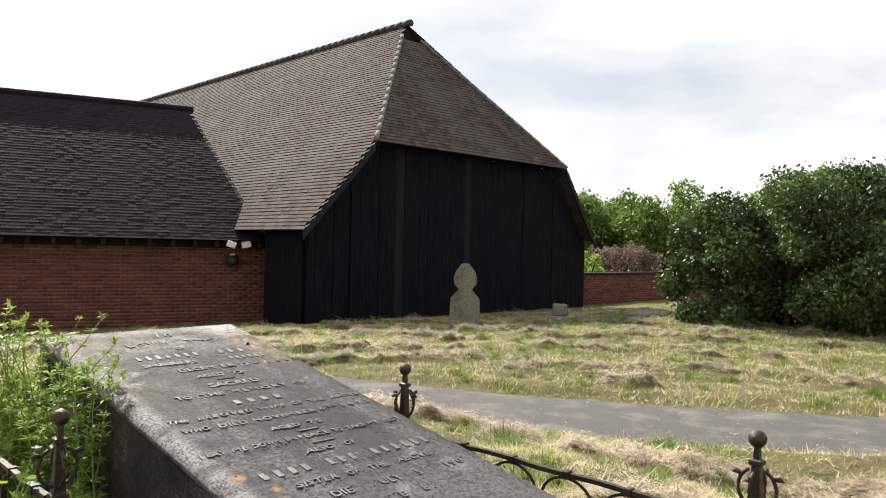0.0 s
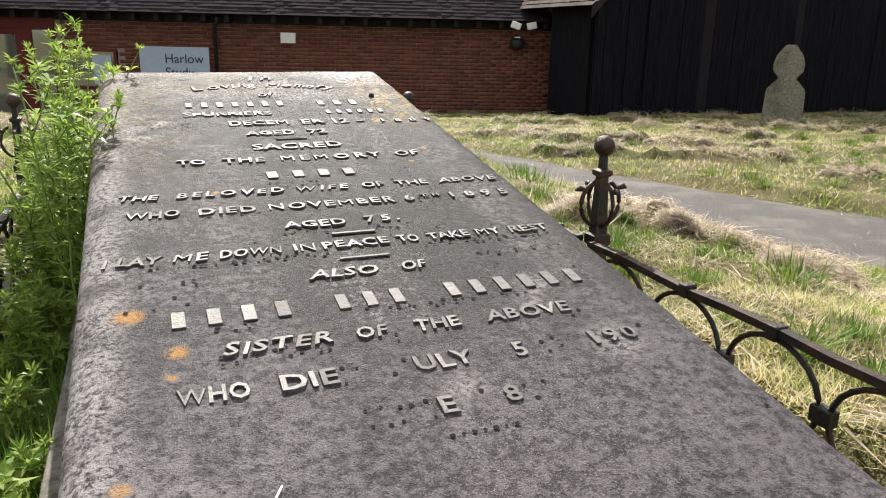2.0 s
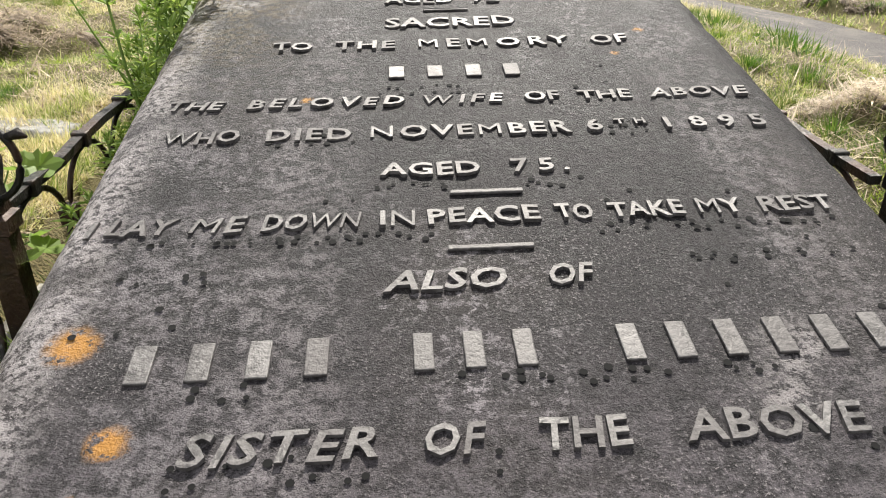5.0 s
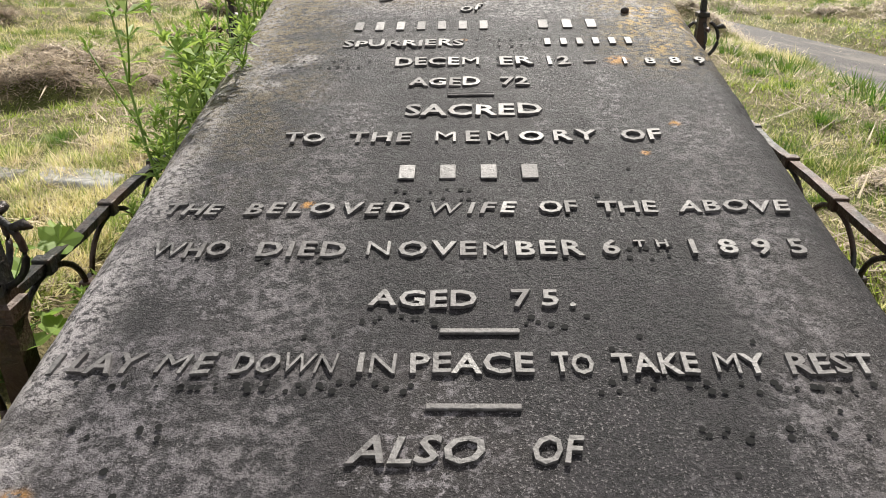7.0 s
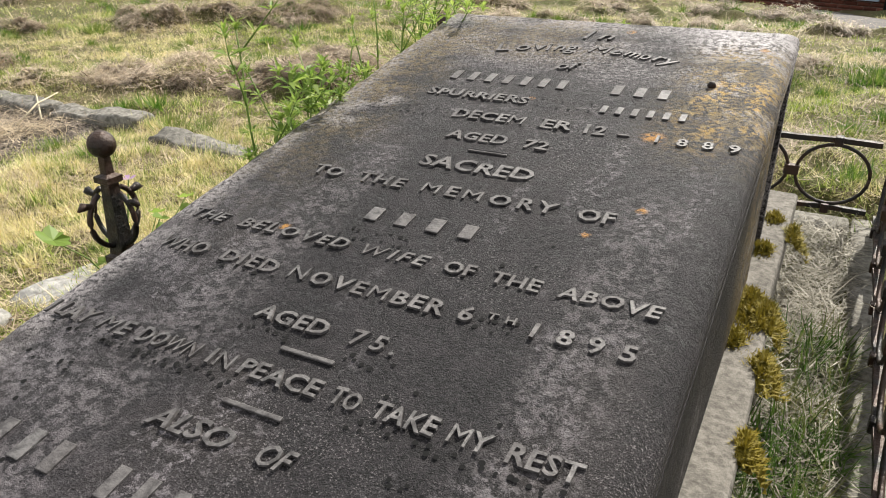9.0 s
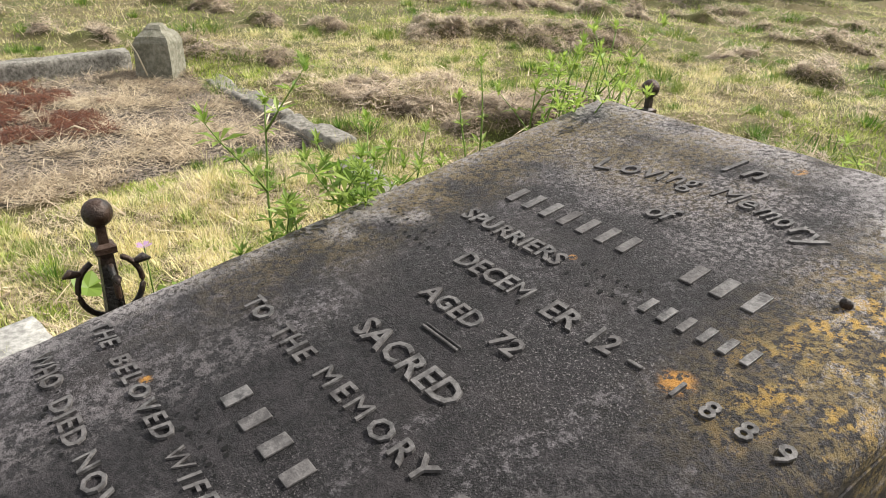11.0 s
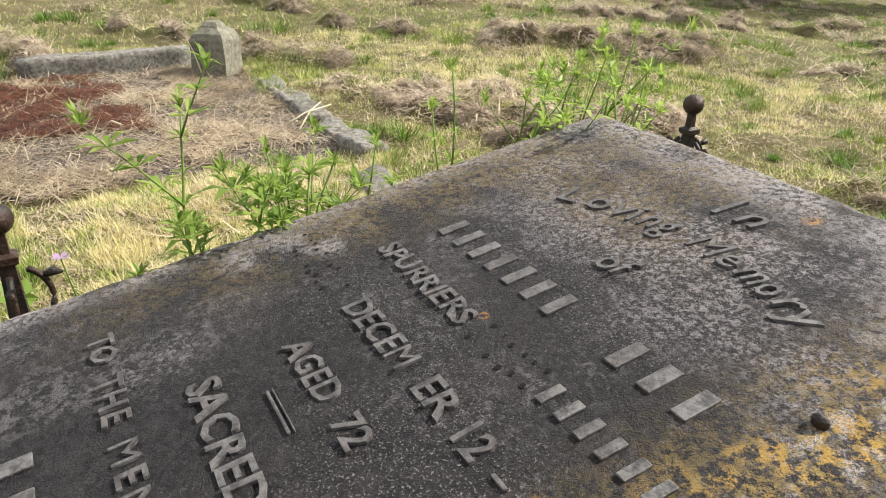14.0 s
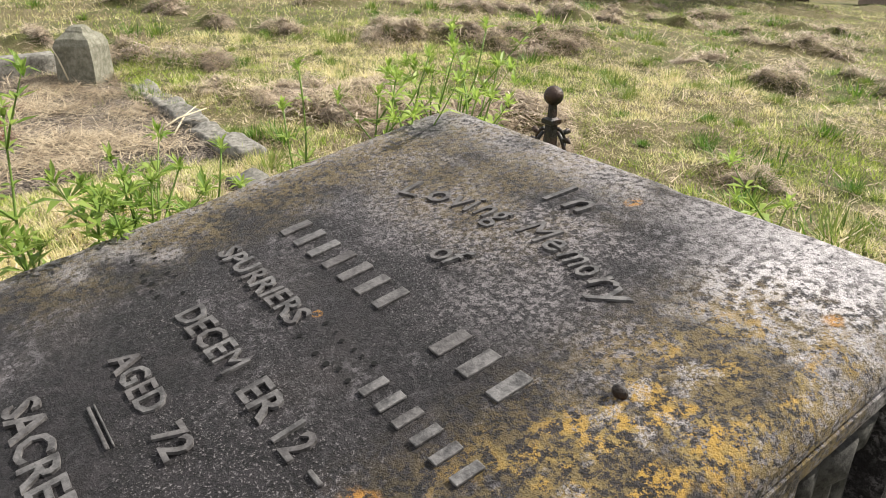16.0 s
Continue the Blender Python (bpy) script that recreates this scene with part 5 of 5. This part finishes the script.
def mown(name, n, box4, h, w, label, lo=0.0):
    x, y = scatter(n, *box4)
    row, off = windrow(x, y), path_offset(x, y)
    verge = smooth_step(HALF_PATH + 0.35, HALF_PATH + 0.05, off)
    tuft = value_noise(x, y, 7.5) * value_noise(x, y, 2.1) * 1.0 + 1.3 * np.maximum(0, value_noise(x, y, 15) - 0.5)
    bare = smooth_step(0.50, 0.28, value_noise(x, y, 8.5) * 0.6 + value_noise(x, y, 21) * 0.4)
    keep = (off > HALF_PATH + rng.uniform(-0.06, 0.05, n)) & (rng.random(n) > 0.8 * bare) & ~in_rail(x, y) & ~(in_bed(x, y) & (rng.random(n) > 0.05)) & (rng.random(n) > row * 0.5)
    keep &= (y < 10.4 + rng.uniform(-0.1, 0.2, n)) | (x < 7.2)
    keep &= (y < 15.4 - 0.325 * x - 0.2)
    x, y, tuft, verge = x[keep], y[keep], tuft[keep], verge[keep]
    m = len(x)
    length = h * rng.uniform(0.45, 1.25, m) * (0.42 + 1.9 * tuft + 0.7 * verge)
    return strands(name, x, y, ground_z(x, y) - 0.004, length, w * rng.uniform(0.6, 1.4, m), rng.uniform(0.08, 0.95, m), rng.uniform(0, 6.283, m), GRASS, label)


mown("grass", 760000, (-4.6, 3.2, -2.6, 4.2), 0.031, 0.0036, "short mown green and straw-coloured grass near the tomb")
mown("grass", 80000, (-1.95, -0.77, -1.3, 1.4), 0.042, 0.0036, "longer golden-green grass beside the tomb")
mown("grass", 480000, (-9, 10, -4, 12.5), 0.036, 0.0056, "mown grass of the churchyard lawn")
mown("grass", 150000, (3, 20, -7, 12.5), 0.045, 0.010, "mown grass in front of the barn")


def clippings(name, n, box4, length, w, label):
    x, y = scatter(n, *box4)
    row, off = windrow(x, y), path_offset(x, y)
    keep = (rng.random(n) < 0.13 + 0.30 * smooth_step(0.45, 0.75, value_noise(x, y, 4.3)) + 0.70 * row) & (off > HALF_PATH - 0.03) & ~in_rail(x, y) & ~in_bed(x, y) & ((y < 10.4) | (x < 7.2)) & (y < 15.0 - 0.325 * x)
    x, y, row = x[keep], y[keep], row[keep]
    m = len(x)
    heap = row * (0.3 + value_noise(x, y, 5.5)) * 0.065
    return strands(name, x, y, ground_z(x, y) + rng.random(m) * heap + 0.006, length * rng.uniform(0.5, 1.6, m), w * rng.uniform(0.6, 1.5, m), rng.uniform(-0.25, 0.45, m), rng.uniform(0, 6.283, m), HAY, label)


clippings("hay", 380000, (-4.6, 3.2, -2.6, 4.2), 0.060, 0.0028, "raked rows of dry grass clippings")
clippings("hay", 70000, (-2.0, -0.78, -1.3, 1.45), 0.055, 0.0026, "loose golden clippings beside the railing")
clippings("hay", 240000, (-9, 14, -5, 10.3), 0.11, 0.0065, "raked rows of dry grass clippings on the lawn")


def path_litter():
    """Stray clippings blown over the path, thickest along its edges."""
    x, y = scatter(90000, -1, 12, -5, 10)
    off = path_offset(x, y)
    k = (off < HALF_PATH + 0.05) & (rng.random(len(x)) < 0.05 + 0.75 * smooth_step(HALF_PATH - 0.30, HALF_PATH, off) * value_noise(x, y, 3.1))
    x, y = x[k], y[k]
    m = len(x)
    strands("hay", x, y, base_z(x, y) - 0.008, 0.06 * rng.uniform(0.4, 1.5, m), 0.0045 * rng.uniform(0.6, 1.4, m), rng.uniform(0.0, 0.2, m), rng.uniform(0, 6.283, m), HAY, "stray dry clippings on the asphalt path")


path_litter()


def heaps(name, n, box4, size, per, length, w, label):
    """Raked heaps: loose domes of dry strands along the rows."""
    x, y = scatter(n * 6, *box4)
    k = (windrow(x, y) > 0.45) & (path_offset(x, y) > HALF_PATH + 0.2) & ~in_rail(x, y, 0.12) & ~in_bed(x, y) & (y < 9.6) & (y < 14.5 - 0.325 * x)
    x, y = x[k][:n], y[k][:n]
    r = size * rng.uniform(0.45, 1.3, len(x))
    i = np.repeat(np.arange(len(x)), per)
    a, q = rng.uniform(0, 6.283, len(i)), np.sqrt(rng.random(len(i)))
    px, py = x[i] + np.cos(a) * q * r[i] * 1.25, y[i] + np.sin(a) * q * r[i] * 0.85
    dome = r[i] * 0.75 * (1 - q ** 2) * (0.55 + 0.9 * value_noise(px, py, 2.2 / size))
    m = len(i)
    strands(name, px, py, ground_z(px, py) + dome * rng.uniform(0.1, 1.0, m) ** 0.5, length * rng.uniform(0.4, 1.4, m), w * rng.uniform(0.6, 1.5, m), rng.uniform(-0.5, 0.22, m), rng.uniform(0, 6.283, m), CLUMP, label)


heaps("hay_heaps", 520, (-5.0, 3.4, -2.6, 5.5), 0.070, 700, 0.036, 0.0028, "loose heaps of dried clippings on the grass")
heaps("hay_heaps", 760, (-8, 14, -5, 9.5), 0.110, 300, 0.07, 0.006, "loose heaps of dried clippings on the lawn")


def tussocks(n, box4, r0, per, length, w):
    """Darker green tussocks that the mower left, thickest at their middles."""
    x, y = scatter(n * 3, *box4)
    k = (path_offset(x, y) > HALF_PATH + 0.1) & ~in_rail(x, y, 0.03) & ~in_bed(x, y) & (y < 9.8) & (y < 14.5 - 0.325 * x)
    x, y = x[k][:n], y[k][:n]
    r = r0 * rng.uniform(0.3, 1.5, len(x))
    i = np.repeat(np.arange(len(x)), per)
    m = len(i)
    a, q = rng.uniform(0, 6.283, m), np.abs(rng.normal(0, 0.55, m))
    px, py = x[i] + np.cos(a) * q * r[i] * 1.4, y[i] + np.sin(a) * q * r[i]
    strands("tussocks", px, py, ground_z(px, py) - 0.004, length * (r[i] / r0) ** 0.5 * rng.uniform(0.4, 1.3, m) * np.clip(1.2 - 0.5 * q, 0.3, 1), w * rng.uniform(0.6, 1.4, m), rng.uniform(0.45, 1.0, m), a + rng.uniform(-0.9, 0.9, m), GREEN, "dark green uncut grass tussocks among the mown grass")


tussocks(300, (-4.8, 3.3, -2.4, 4.8), 0.07, 260, 0.058, 0.0038)
tussocks(520, (-9, 14, -4, 9.5), 0.12, 130, 0.09, 0.008)


def build_bed():
    xs, ys = np.arange(-3.85, -1.75, 0.03), np.arange(-2.3, 1.20, 0.03)
    ob = sheet("grave_bed", xs, ys, lambda x, y: ground_z(x, y) + 0.012 - 0.03 * smooth_step(-2.15, -1.90, x) + (value_noise(x, y, 22) - 0.5) * 0.012, GRAVEL)
    tagged(ob, "pale gravel bed of the neighbouring grave with dry litter", "gravel", kind="stuff")


build_bed()


def bed_litter():
    n = 130000
    x, y = scatter(n, -3.82, -1.5, -2.2, 1.2)
    k = in_bed(x, y)
    x, y = x[k], y[k]
    red = (x < -2.66 + (value_noise(x, y, 2.5) - 0.5) * 0.6) & (y < 0.52 + (value_noise(x, y, 4) - 0.5) * 0.4)
    red &= (value_noise(x, y, 9) > 0.26) & (rng.random(len(x)) < 0.9)
    for sel, mat, lab, ln, w in ((red, NEEDLES, "rust-red dead needles and moss", 0.045, 0.0055), (~red & (rng.random(len(x)) < 0.14 + 0.5 * smooth_step(0.45, 0.7, value_noise(x, y, 5.5))), HAY, "pale dry straw lying on the gravel bed", 0.10, 0.0030)):
        a, b = x[sel], y[sel]
        m = len(a)
        strands("needle_litter" if mat is NEEDLES else "straw", a, b, ground_z(a, b) + 0.012 + rng.random(m) * 0.02 + 0.006, ln * rng.uniform(0.4, 1.6, m), w * rng.uniform(0.6, 1.4, m), rng.uniform(-0.2, 0.4, m), rng.uniform(0, 6.283, m), mat, lab)


bed_litter()


def rail_litter():
    """Dead grey grass and green tufts inside the railing."""
    n = 60000
    x, y = scatter(n, -0.56, 0.76, -1.45, 1.56)
    k = (x > XR + 0.06) | (x < XL - 0.05) | (y > 1.44)
    x, y = x[k], y[k]
    m = len(x)
    strands("dead_grass", x, y, ground_z(x, y) + rng.random(m) * 0.04, 0.09 * rng.uniform(0.4, 1.5, m), 0.0032 * rng.uniform(0.6, 1.4, m), rng.uniform(-0.2, 0.5, m), rng.uniform(0, 6.283, m), HAYDARK, "matted dead grey grass between tomb and railing")
    x, y = scatter(11000, 0.58, 0.77, -1.4, 0.85)
    k = value_noise(x, y, 9) > 0.55
    x, y = x[k], y[k]
    m = len(x)
    strands("green_tufts", x, y, ground_z(x, y) + 0.01, 0.085 * rng.uniform(0.3, 1.5, m), 0.0045 * rng.uniform(0.6, 1.4, m), rng.uniform(0.1, 0.95, m), rng.uniform(0, 6.283, m), SHADEGRASS, "rank green grass tufts beside the plinth, shade put into their colour")
    x, y = scatter(26000, -0.60, -0.40, -1.45, 1.45)
    m = len(x)
    strands("green_tufts", x, y, ground_z(x, y) + 0.01, 0.12 * rng.uniform(0.3, 1.4, m), 0.006 * rng.uniform(0.6, 1.4, m), rng.uniform(0.3, 1.0, m), rng.uniform(0, 6.283, m), GREEN, "lush green undergrowth beside the tomb")


rail_litter()


def moss_clump(x, y, r, n):
    a, q = rng.uniform(0, 6.283, n), np.sqrt(rng.random(n)) * r
    q = q * (0.55 + 0.9 * value_noise(np.cos(a) * 2 + x * 40, np.sin(a) * 2 + y * 40, 1.3))
    px, py = x + np.cos(a) * q * 0.9, y + np.sin(a) * q * 1.5
    pz = BED - 0.008 + 0.020 * (1 - q / r) * (0.4 + 1.2 * value_noise(px, py, 60))
    pz = np.where(px > XR + 0.078, pz - (px - XR - 0.078) * 1.3, pz)
    ob = strands("moss", px, py, pz, 0.016 * rng.uniform(0.5, 1.5, n), 0.006 * rng.uniform(0.6, 1.4, n), rng.uniform(0.1, 1.0, n), rng.uniform(0, 6.283, n), MOSS, "golden-green moss cushion on the plinth joint")
    return tagged(ob, "", "moss", "moss cushions", "")


for mx, my, mr, mn in ((XR + 0.045, 0.64, 0.06, 2600), (XR + 0.02, 0.70, 0.04, 1300), (XR + 0.082, 0.45, 0.035, 900), (XR + 0.012, 0.98, 0.035, 900), (XR + 0.012, 0.52, 0.03, 700), (XR + 0.08, 1.12, 0.035, 800), (XR + 0.085, 0.2, 0.03, 700), (XR + 0.08, -0.1, 0.03, 700), (XR + 0.02, 1.2, 0.03, 600)):
    moss_clump(mx, my, mr, mn)


# ---- weeds ----
def leaf(bm, base, d, length, width, droop=0.25):
    d = Vector(d).normalized()
    s = d.cross(Vector((0, 0, 1)))
    s = s.normalized() if s.length > 1e-3 else Vector((1, 0, 0))
    m = base + d * length * 0.5 + Vector((0, 0, 0.06 * length))
    t = base + d * length - Vector((0, 0, droop * length))
    v = [bm.verts.new(p) for p in (base, m + s * width / 2, t, m - s * width / 2)]
    bm.faces.new(v)


def weed(x, y, h, lean, seed, z0=-0.06, bushy=1.0):
    """A cleaver-like weed: a thin jointed stalk with whorls of narrow leaves and a tufted tip."""
    r = random.Random(seed)
    w = thing("weed", (x, y, z0), "tall fresh green weed with whorled narrow leaves beside the tomb", "plant", "weeds beside the tomb")
    st, lf = bmesh.new(), bmesh.new()
    def shoot(p, d, ln, r0):
        n = max(3, int(ln / 0.055))
        pts, q, dv = [p.copy()], p.copy(), Vector(d).normalized()
        for i in range(n):
            dv = (dv + Vector((r.uniform(-0.10, 0.10), r.uniform(-0.10, 0.10), 0.05))).normalized()
            q = q + dv * ln / n
            pts.append(q.copy())
        tube(st, pts, [r0 * (1 - 0.7 * i / n) for i in range(n + 1)], 5)
        for i, q in enumerate(pts[1:], 1):
            f = i / n
            if f < 0.25 and bushy < 0.8:
                continue
            size = (0.052 if bushy > 0.8 else 0.043) * (1 if f < 0.8 else 0.6) * (0.7 + 0.5 * r.random())
            k = r.randint(5, 7)
            o = r.random() * 6.28
            for j in range(k):
                a = o + 6.283 * j / k
                leaf(lf, q, (math.cos(a), math.sin(a), r.uniform(0.1, 0.7)), size, size * 0.25, r.uniform(0, 0.3))
        tip = pts[-1]
        for j in range(15):
            a = r.random() * 6.28
            leaf(lf, tip + Vector((0, 0, r.uniform(-0.012, 0.012))), (math.cos(a), math.sin(a), r.uniform(0.4, 2.2)), r.uniform(0.014, 0.030), 0.0065, 0)
        return pts
    main = shoot(Vector((x, y, z0)), (lean[0], lean[1], 1), h, 0.0050)
    for i in range(int(2 + 3 * bushy)):
        q = r.choice(main[len(main) // 4:-1])
        a = r.random() * 6.28
        shoot(q, (math.cos(a), math.sin(a), 1.1), h * r.uniform(0.16, 0.34), 0.0024)
    part("stalk", st, STALK, w, "thin pale green stalk", smooth=True)
    part("leaves", lf, WEED, w, "narrow green leaves")


wr = random.Random(21)
for i in range(34):
    yy = wr.uniform(-0.85, 1.2) if i < 20 else wr.uniform(0.3, 1.2)
    weed(wr.uniform(-0.57, -0.43), yy, wr.uniform(0.13, 0.26) + 0.22 * max(0, yy), (wr.uniform(-0.12, 0.05), wr.uniform(-0.15, 0.15)), 100 + i, bushy=1.2)
for i, (wx, wy, wh, lx, ly) in enumerate(((-0.46, 0.36, 0.72, 0.02, 0.04), (-0.43, 0.42, 0.62, 0.08, 0.06), (-0.43, 0.50, 0.63, 0.10, 0.06), (-0.45, 0.55, 0.64, 0.08, 0.05), (-0.44, 0.80, 0.74, 0.1, 0.03), (-0.46, 0.88, 0.76, 0, 0.28), (-0.48, 0.94, 0.78, -0.03, 0.42), (-0.46, 1.00, 0.74, 0, 0.6), (-0.45, 0.84, 0.68, 0.05, 0.12), (-0.47, 0.98, 0.70, 0.02, 0.35), (-0.45, 1.06, 0.66, 0.0, 0.4), (-0.46, 0.90, 0.72, 0.06, 0.2), (-0.50, 1.10, 0.70, -0.04, 0.2), (-0.47, 0.76, 0.66, 0.06, 0.05), (-0.50, 0.60, 0.60, -0.02, 0.0), (-0.30, 1.36, 0.50, 0.30, 0.12), (0.06, 1.36, 0.54, 0.35, 0.12), (-0.47, 0.92, 0.84, 0.0, 0.62))):
    weed(wx, wy, wh, (lx, ly), 300 + i, bushy=0.42)


def mallow(x, y, z, seed):
    """A low mallow: rounded lobed leaves on thin stems and one mauve flower."""
    r = random.Random(seed)
    p = thing("mallow", (x, y, z), "low mallow with lobed green leaves and one mauve flower", "plant")
    pt = bmesh.new()
    base = Vector((x, y, z))
    for i in range(16):
        a, q, hgt = r.random() * 6.283, r.uniform(0.03, 0.15), r.uniform(0.07, 0.26)
        c = base + Vector((q * math.cos(a), q * math.sin(a) * 1.5, hgt))
        st = bmesh.new()
        tube(st, [base, base.lerp(c, 0.6) + Vector((0, 0, 0.03)), c], [0.0022, 0.0018, 0.0012], 5)
        part("stem", st, STALK, p, smooth=True)
        lf = bmesh.new()
        n = Vector((r.uniform(-0.5, 0.5), r.uniform(-0.5, 0.5), 1)).normalized()
        u = n.cross(Vector((1, 0, 0))).normalized()
        w = n.cross(u)
        size = r.uniform(0.022, 0.042)
        rim = []
        for k in range(20):
            b = 6.283 * k / 20
            rad = size * (0.86 + 0.14 * math.cos(5 * b)) * (0.45 if k == 0 else 1)
            rim.append(lf.verts.new(c + u * rad * math.cos(b) + w * rad * math.sin(b) + n * size * 0.25 * (1 + 0.4 * math.cos(5 * b))))
        mid = lf.verts.new(c)
        for k in range(20):
            lf.faces.new((mid, rim[k], rim[(k + 1) % 20]))
        part("leaf", lf, WEED, p)
    tip = Vector((-0.66, 0.135, 0.36))
    st = bmesh.new()
    tube(st, [base, base.lerp(tip, 0.5) + Vector((-0.02, 0, 0.03)), tip], [0.0025, 0.002, 0.0014], 5)
    for k in range(5):
        b = 6.283 * k / 5
        d, e = Vector((math.cos(b), math.sin(b), 0.35)), Vector((-math.sin(b), math.cos(b), 0))
        pt.faces.new([pt.verts.new(tip + d * f + e * g) for f, g in ((0.001, 0), (0.010, 0.0055), (0.0165, 0.004), (0.0145, 0), (0.0165, -0.004), (0.010, -0.0055))])
    part("stem", st, STALK, p, smooth=True)
    part("flower", pt, PETAL, p, "mauve five-petalled flower")


mallow(-0.74, 0.17, 0.0, 5)


for i, (wx, wy, wh, lx, ly) in enumerate(((-0.44, 0.30, 0.57, 0.04, 0.10), (-0.43, 0.38, 0.60, 0.05, 0.12), (-0.45, 0.45, 0.58, 0.02, 0.15), (-0.43, 0.52, 0.60, 0.06, 0.08), (-0.44, 0.60, 0.58, 0.05, 0.12), (-0.42, 0.24, 0.54, 0.05, 0.08), (-0.44, 0.86, 0.68, 0.04, 0.25), (-0.44, 0.95, 0.70, 0.02, 0.3), (-0.43, 1.02, 0.68, 0.02, 0.28))):
    weed(wx, wy, wh, (lx, ly), 500 + i, bushy=0.85)


# ---- hedge and trees ----
def leaf_cloud(name, blobs, n, size, mat, parent, label):
    """Many small leaves through uneven rounded masses (centre, radii)."""
    vols = np.array([b[3] * b[4] * b[5] for b in blobs]) ** 0.67
    cnt = (vols / vols.sum() * n).astype(int)
    P, N = [], []
    for (cx, cy, cz, rx, ry, rz), k in zip(blobs, cnt):
        d = rng.normal(size=(k, 3))
        d /= np.linalg.norm(d, axis=1)[:, None]
        lump = 0.72 + 0.5 * value_noise(d[:, 0] * 2 + cx * 3, d[:, 1] * 2 + d[:, 2] * 2.3 + cy * 3, 1.6)
        rad = lump * (1.12 - 0.55 * rng.random(k)) + 0.5 * (rng.random(k) < 0.12) * rng.random(k)
        P.append(np.array([cx, cy, cz]) + d * rad[:, None] * np.array([rx, ry, rz]))
        N.append(d)
    P, N = np.concatenate(P), np.concatenate(N)
    m = len(P)
    u = rng.normal(size=(m, 3)) + N * 0.6
    u /= np.linalg.norm(u, axis=1)[:, None]
    w = np.cross(u, rng.normal(size=(m, 3)))
    w /= np.linalg.norm(w, axis=1)[:, None]
    s = size * rng.uniform(0.5, 1.4, m)[:, None]
    v = np.stack([P - u * s * 0.5, P + w * s * 0.28, P + u * s * 0.5, P - w * s * 0.28], 1).reshape(-1, 3)
    return part(name, from_arrays(v, np.arange(4 * m).reshape(-1, 4), mat), mat, parent, label)


def tree(x, y, z, h, spread_r, mat, seed, n, label, size=0.16, name="tree", trunk=True):
    r = random.Random(seed)
    t = thing(name, (x, y, z), label, "tree" if name == "tree" else "shrub")
    blobs = []
    b = bmesh.new()
    tube(b, [(x, y, z - 0.2), (x + 0.05, y, z + h * 0.3), (x, y + 0.1, z + h * 0.75)], [0.035 * h, 0.026 * h, 0.008 * h], 9)
    for i in range(38):
        a, q = r.random() * 6.28, math.sqrt(r.random()) * spread_r
        cz = z + h * r.uniform(0.30 if trunk else 0.04, 0.88)
        q *= 1.0 - 0.45 * max(0, (cz - z) / h - 0.5)
        s = spread_r * r.uniform(0.16, 0.34)
        c = (x + q * math.cos(a), y + q * math.sin(a), cz)
        blobs.append((*c, s, s, s * 0.8))
        tube(b, [(x, y, z + h * 0.25), ((x + c[0]) / 2, (y + c[1]) / 2, (z + h * 0.3 + cz) / 2), c], [0.014 * h, 0.009 * h, 0.003 * h], 6)
    part("trunk", b, BARK, t, "brown trunk and limbs", smooth=True)
    leaf_cloud("crown", blobs, n, size, mat, t, "uneven leafy crown")


def build_green():
    hr = random.Random(9)
    # the broad hedge beside the lawn: several bushes grown together
    for i, (x, y, h, s) in enumerate(((12.75, 4.0, 2.5, 1.15), (12.9, 3.0, 2.9, 1.5), (13.2, 1.5, 3.0, 1.6), (13.6, -0.2, 2.9, 1.7), (14.0, -2.0, 2.9, 1.7), (14.6, 3.6, 3.0, 1.6), (15.2, 1.2, 3.1, 1.7), (14.2, -4.0, 3.0, 1.8))):
        tree(x, y, float(base_z(x, y)), h, s, LAUREL, 40 + i, 26000, "dense dark green hedge shrub at the edge of the lawn", 0.085, "hedge_shrub", False)
    for i, (x, y, h, s) in enumerate(((29.5, 18.2, 5.2, 2.6), (30.5, 15.2, 5.6, 2.6), (33, 21, 5.2, 3.0), (27.5, 22, 5.0, 2.5), (35, 16, 5.0, 3.0), (33.0, 9.8, 6.3, 2.3), (34.0, 8.0, 6.6, 2.2), (35.5, 5.0, 6.0, 2.6), (37, 11.8, 6.0, 2.8), (36, 1.5, 6.2, 3.0))):
        tree(x, y, -1.2, h, s, TREE, 60 + i, 14000, "broad leafy green tree beyond the wall", 0.20)
    # out-of-view tree, added only to throw shade on the far lawn
    tree(-6.3, 12.5, float(base_z(-6.3, 12.5)), 5.4, 1.6, TREE, 77, 9000, "unseen leafy tree added to shade the far lawn", 0.2)
    for i, (x, y, h, s, m, lab) in enumerate(((22.0, 12.6, 2.3, 0.9, BLOSSOM, "pink-flowered shrub behind the brick wall"), (20.2, 12.5, 2.1, 0.8, WEED, "pale green shrub behind the brick wall"), (23.8, 12.8, 2.4, 0.9, BLOSSOM, "pink-flowered shrub behind the brick wall"), (18.8, 13.0, 2.0, 0.8, TREE, "green shrub beside the barn"))):
        tree(x, y, -1.0, h, s, m, 80 + i, 4000, lab, 0.12, "shrub", False)


build_green()
build_bricks()
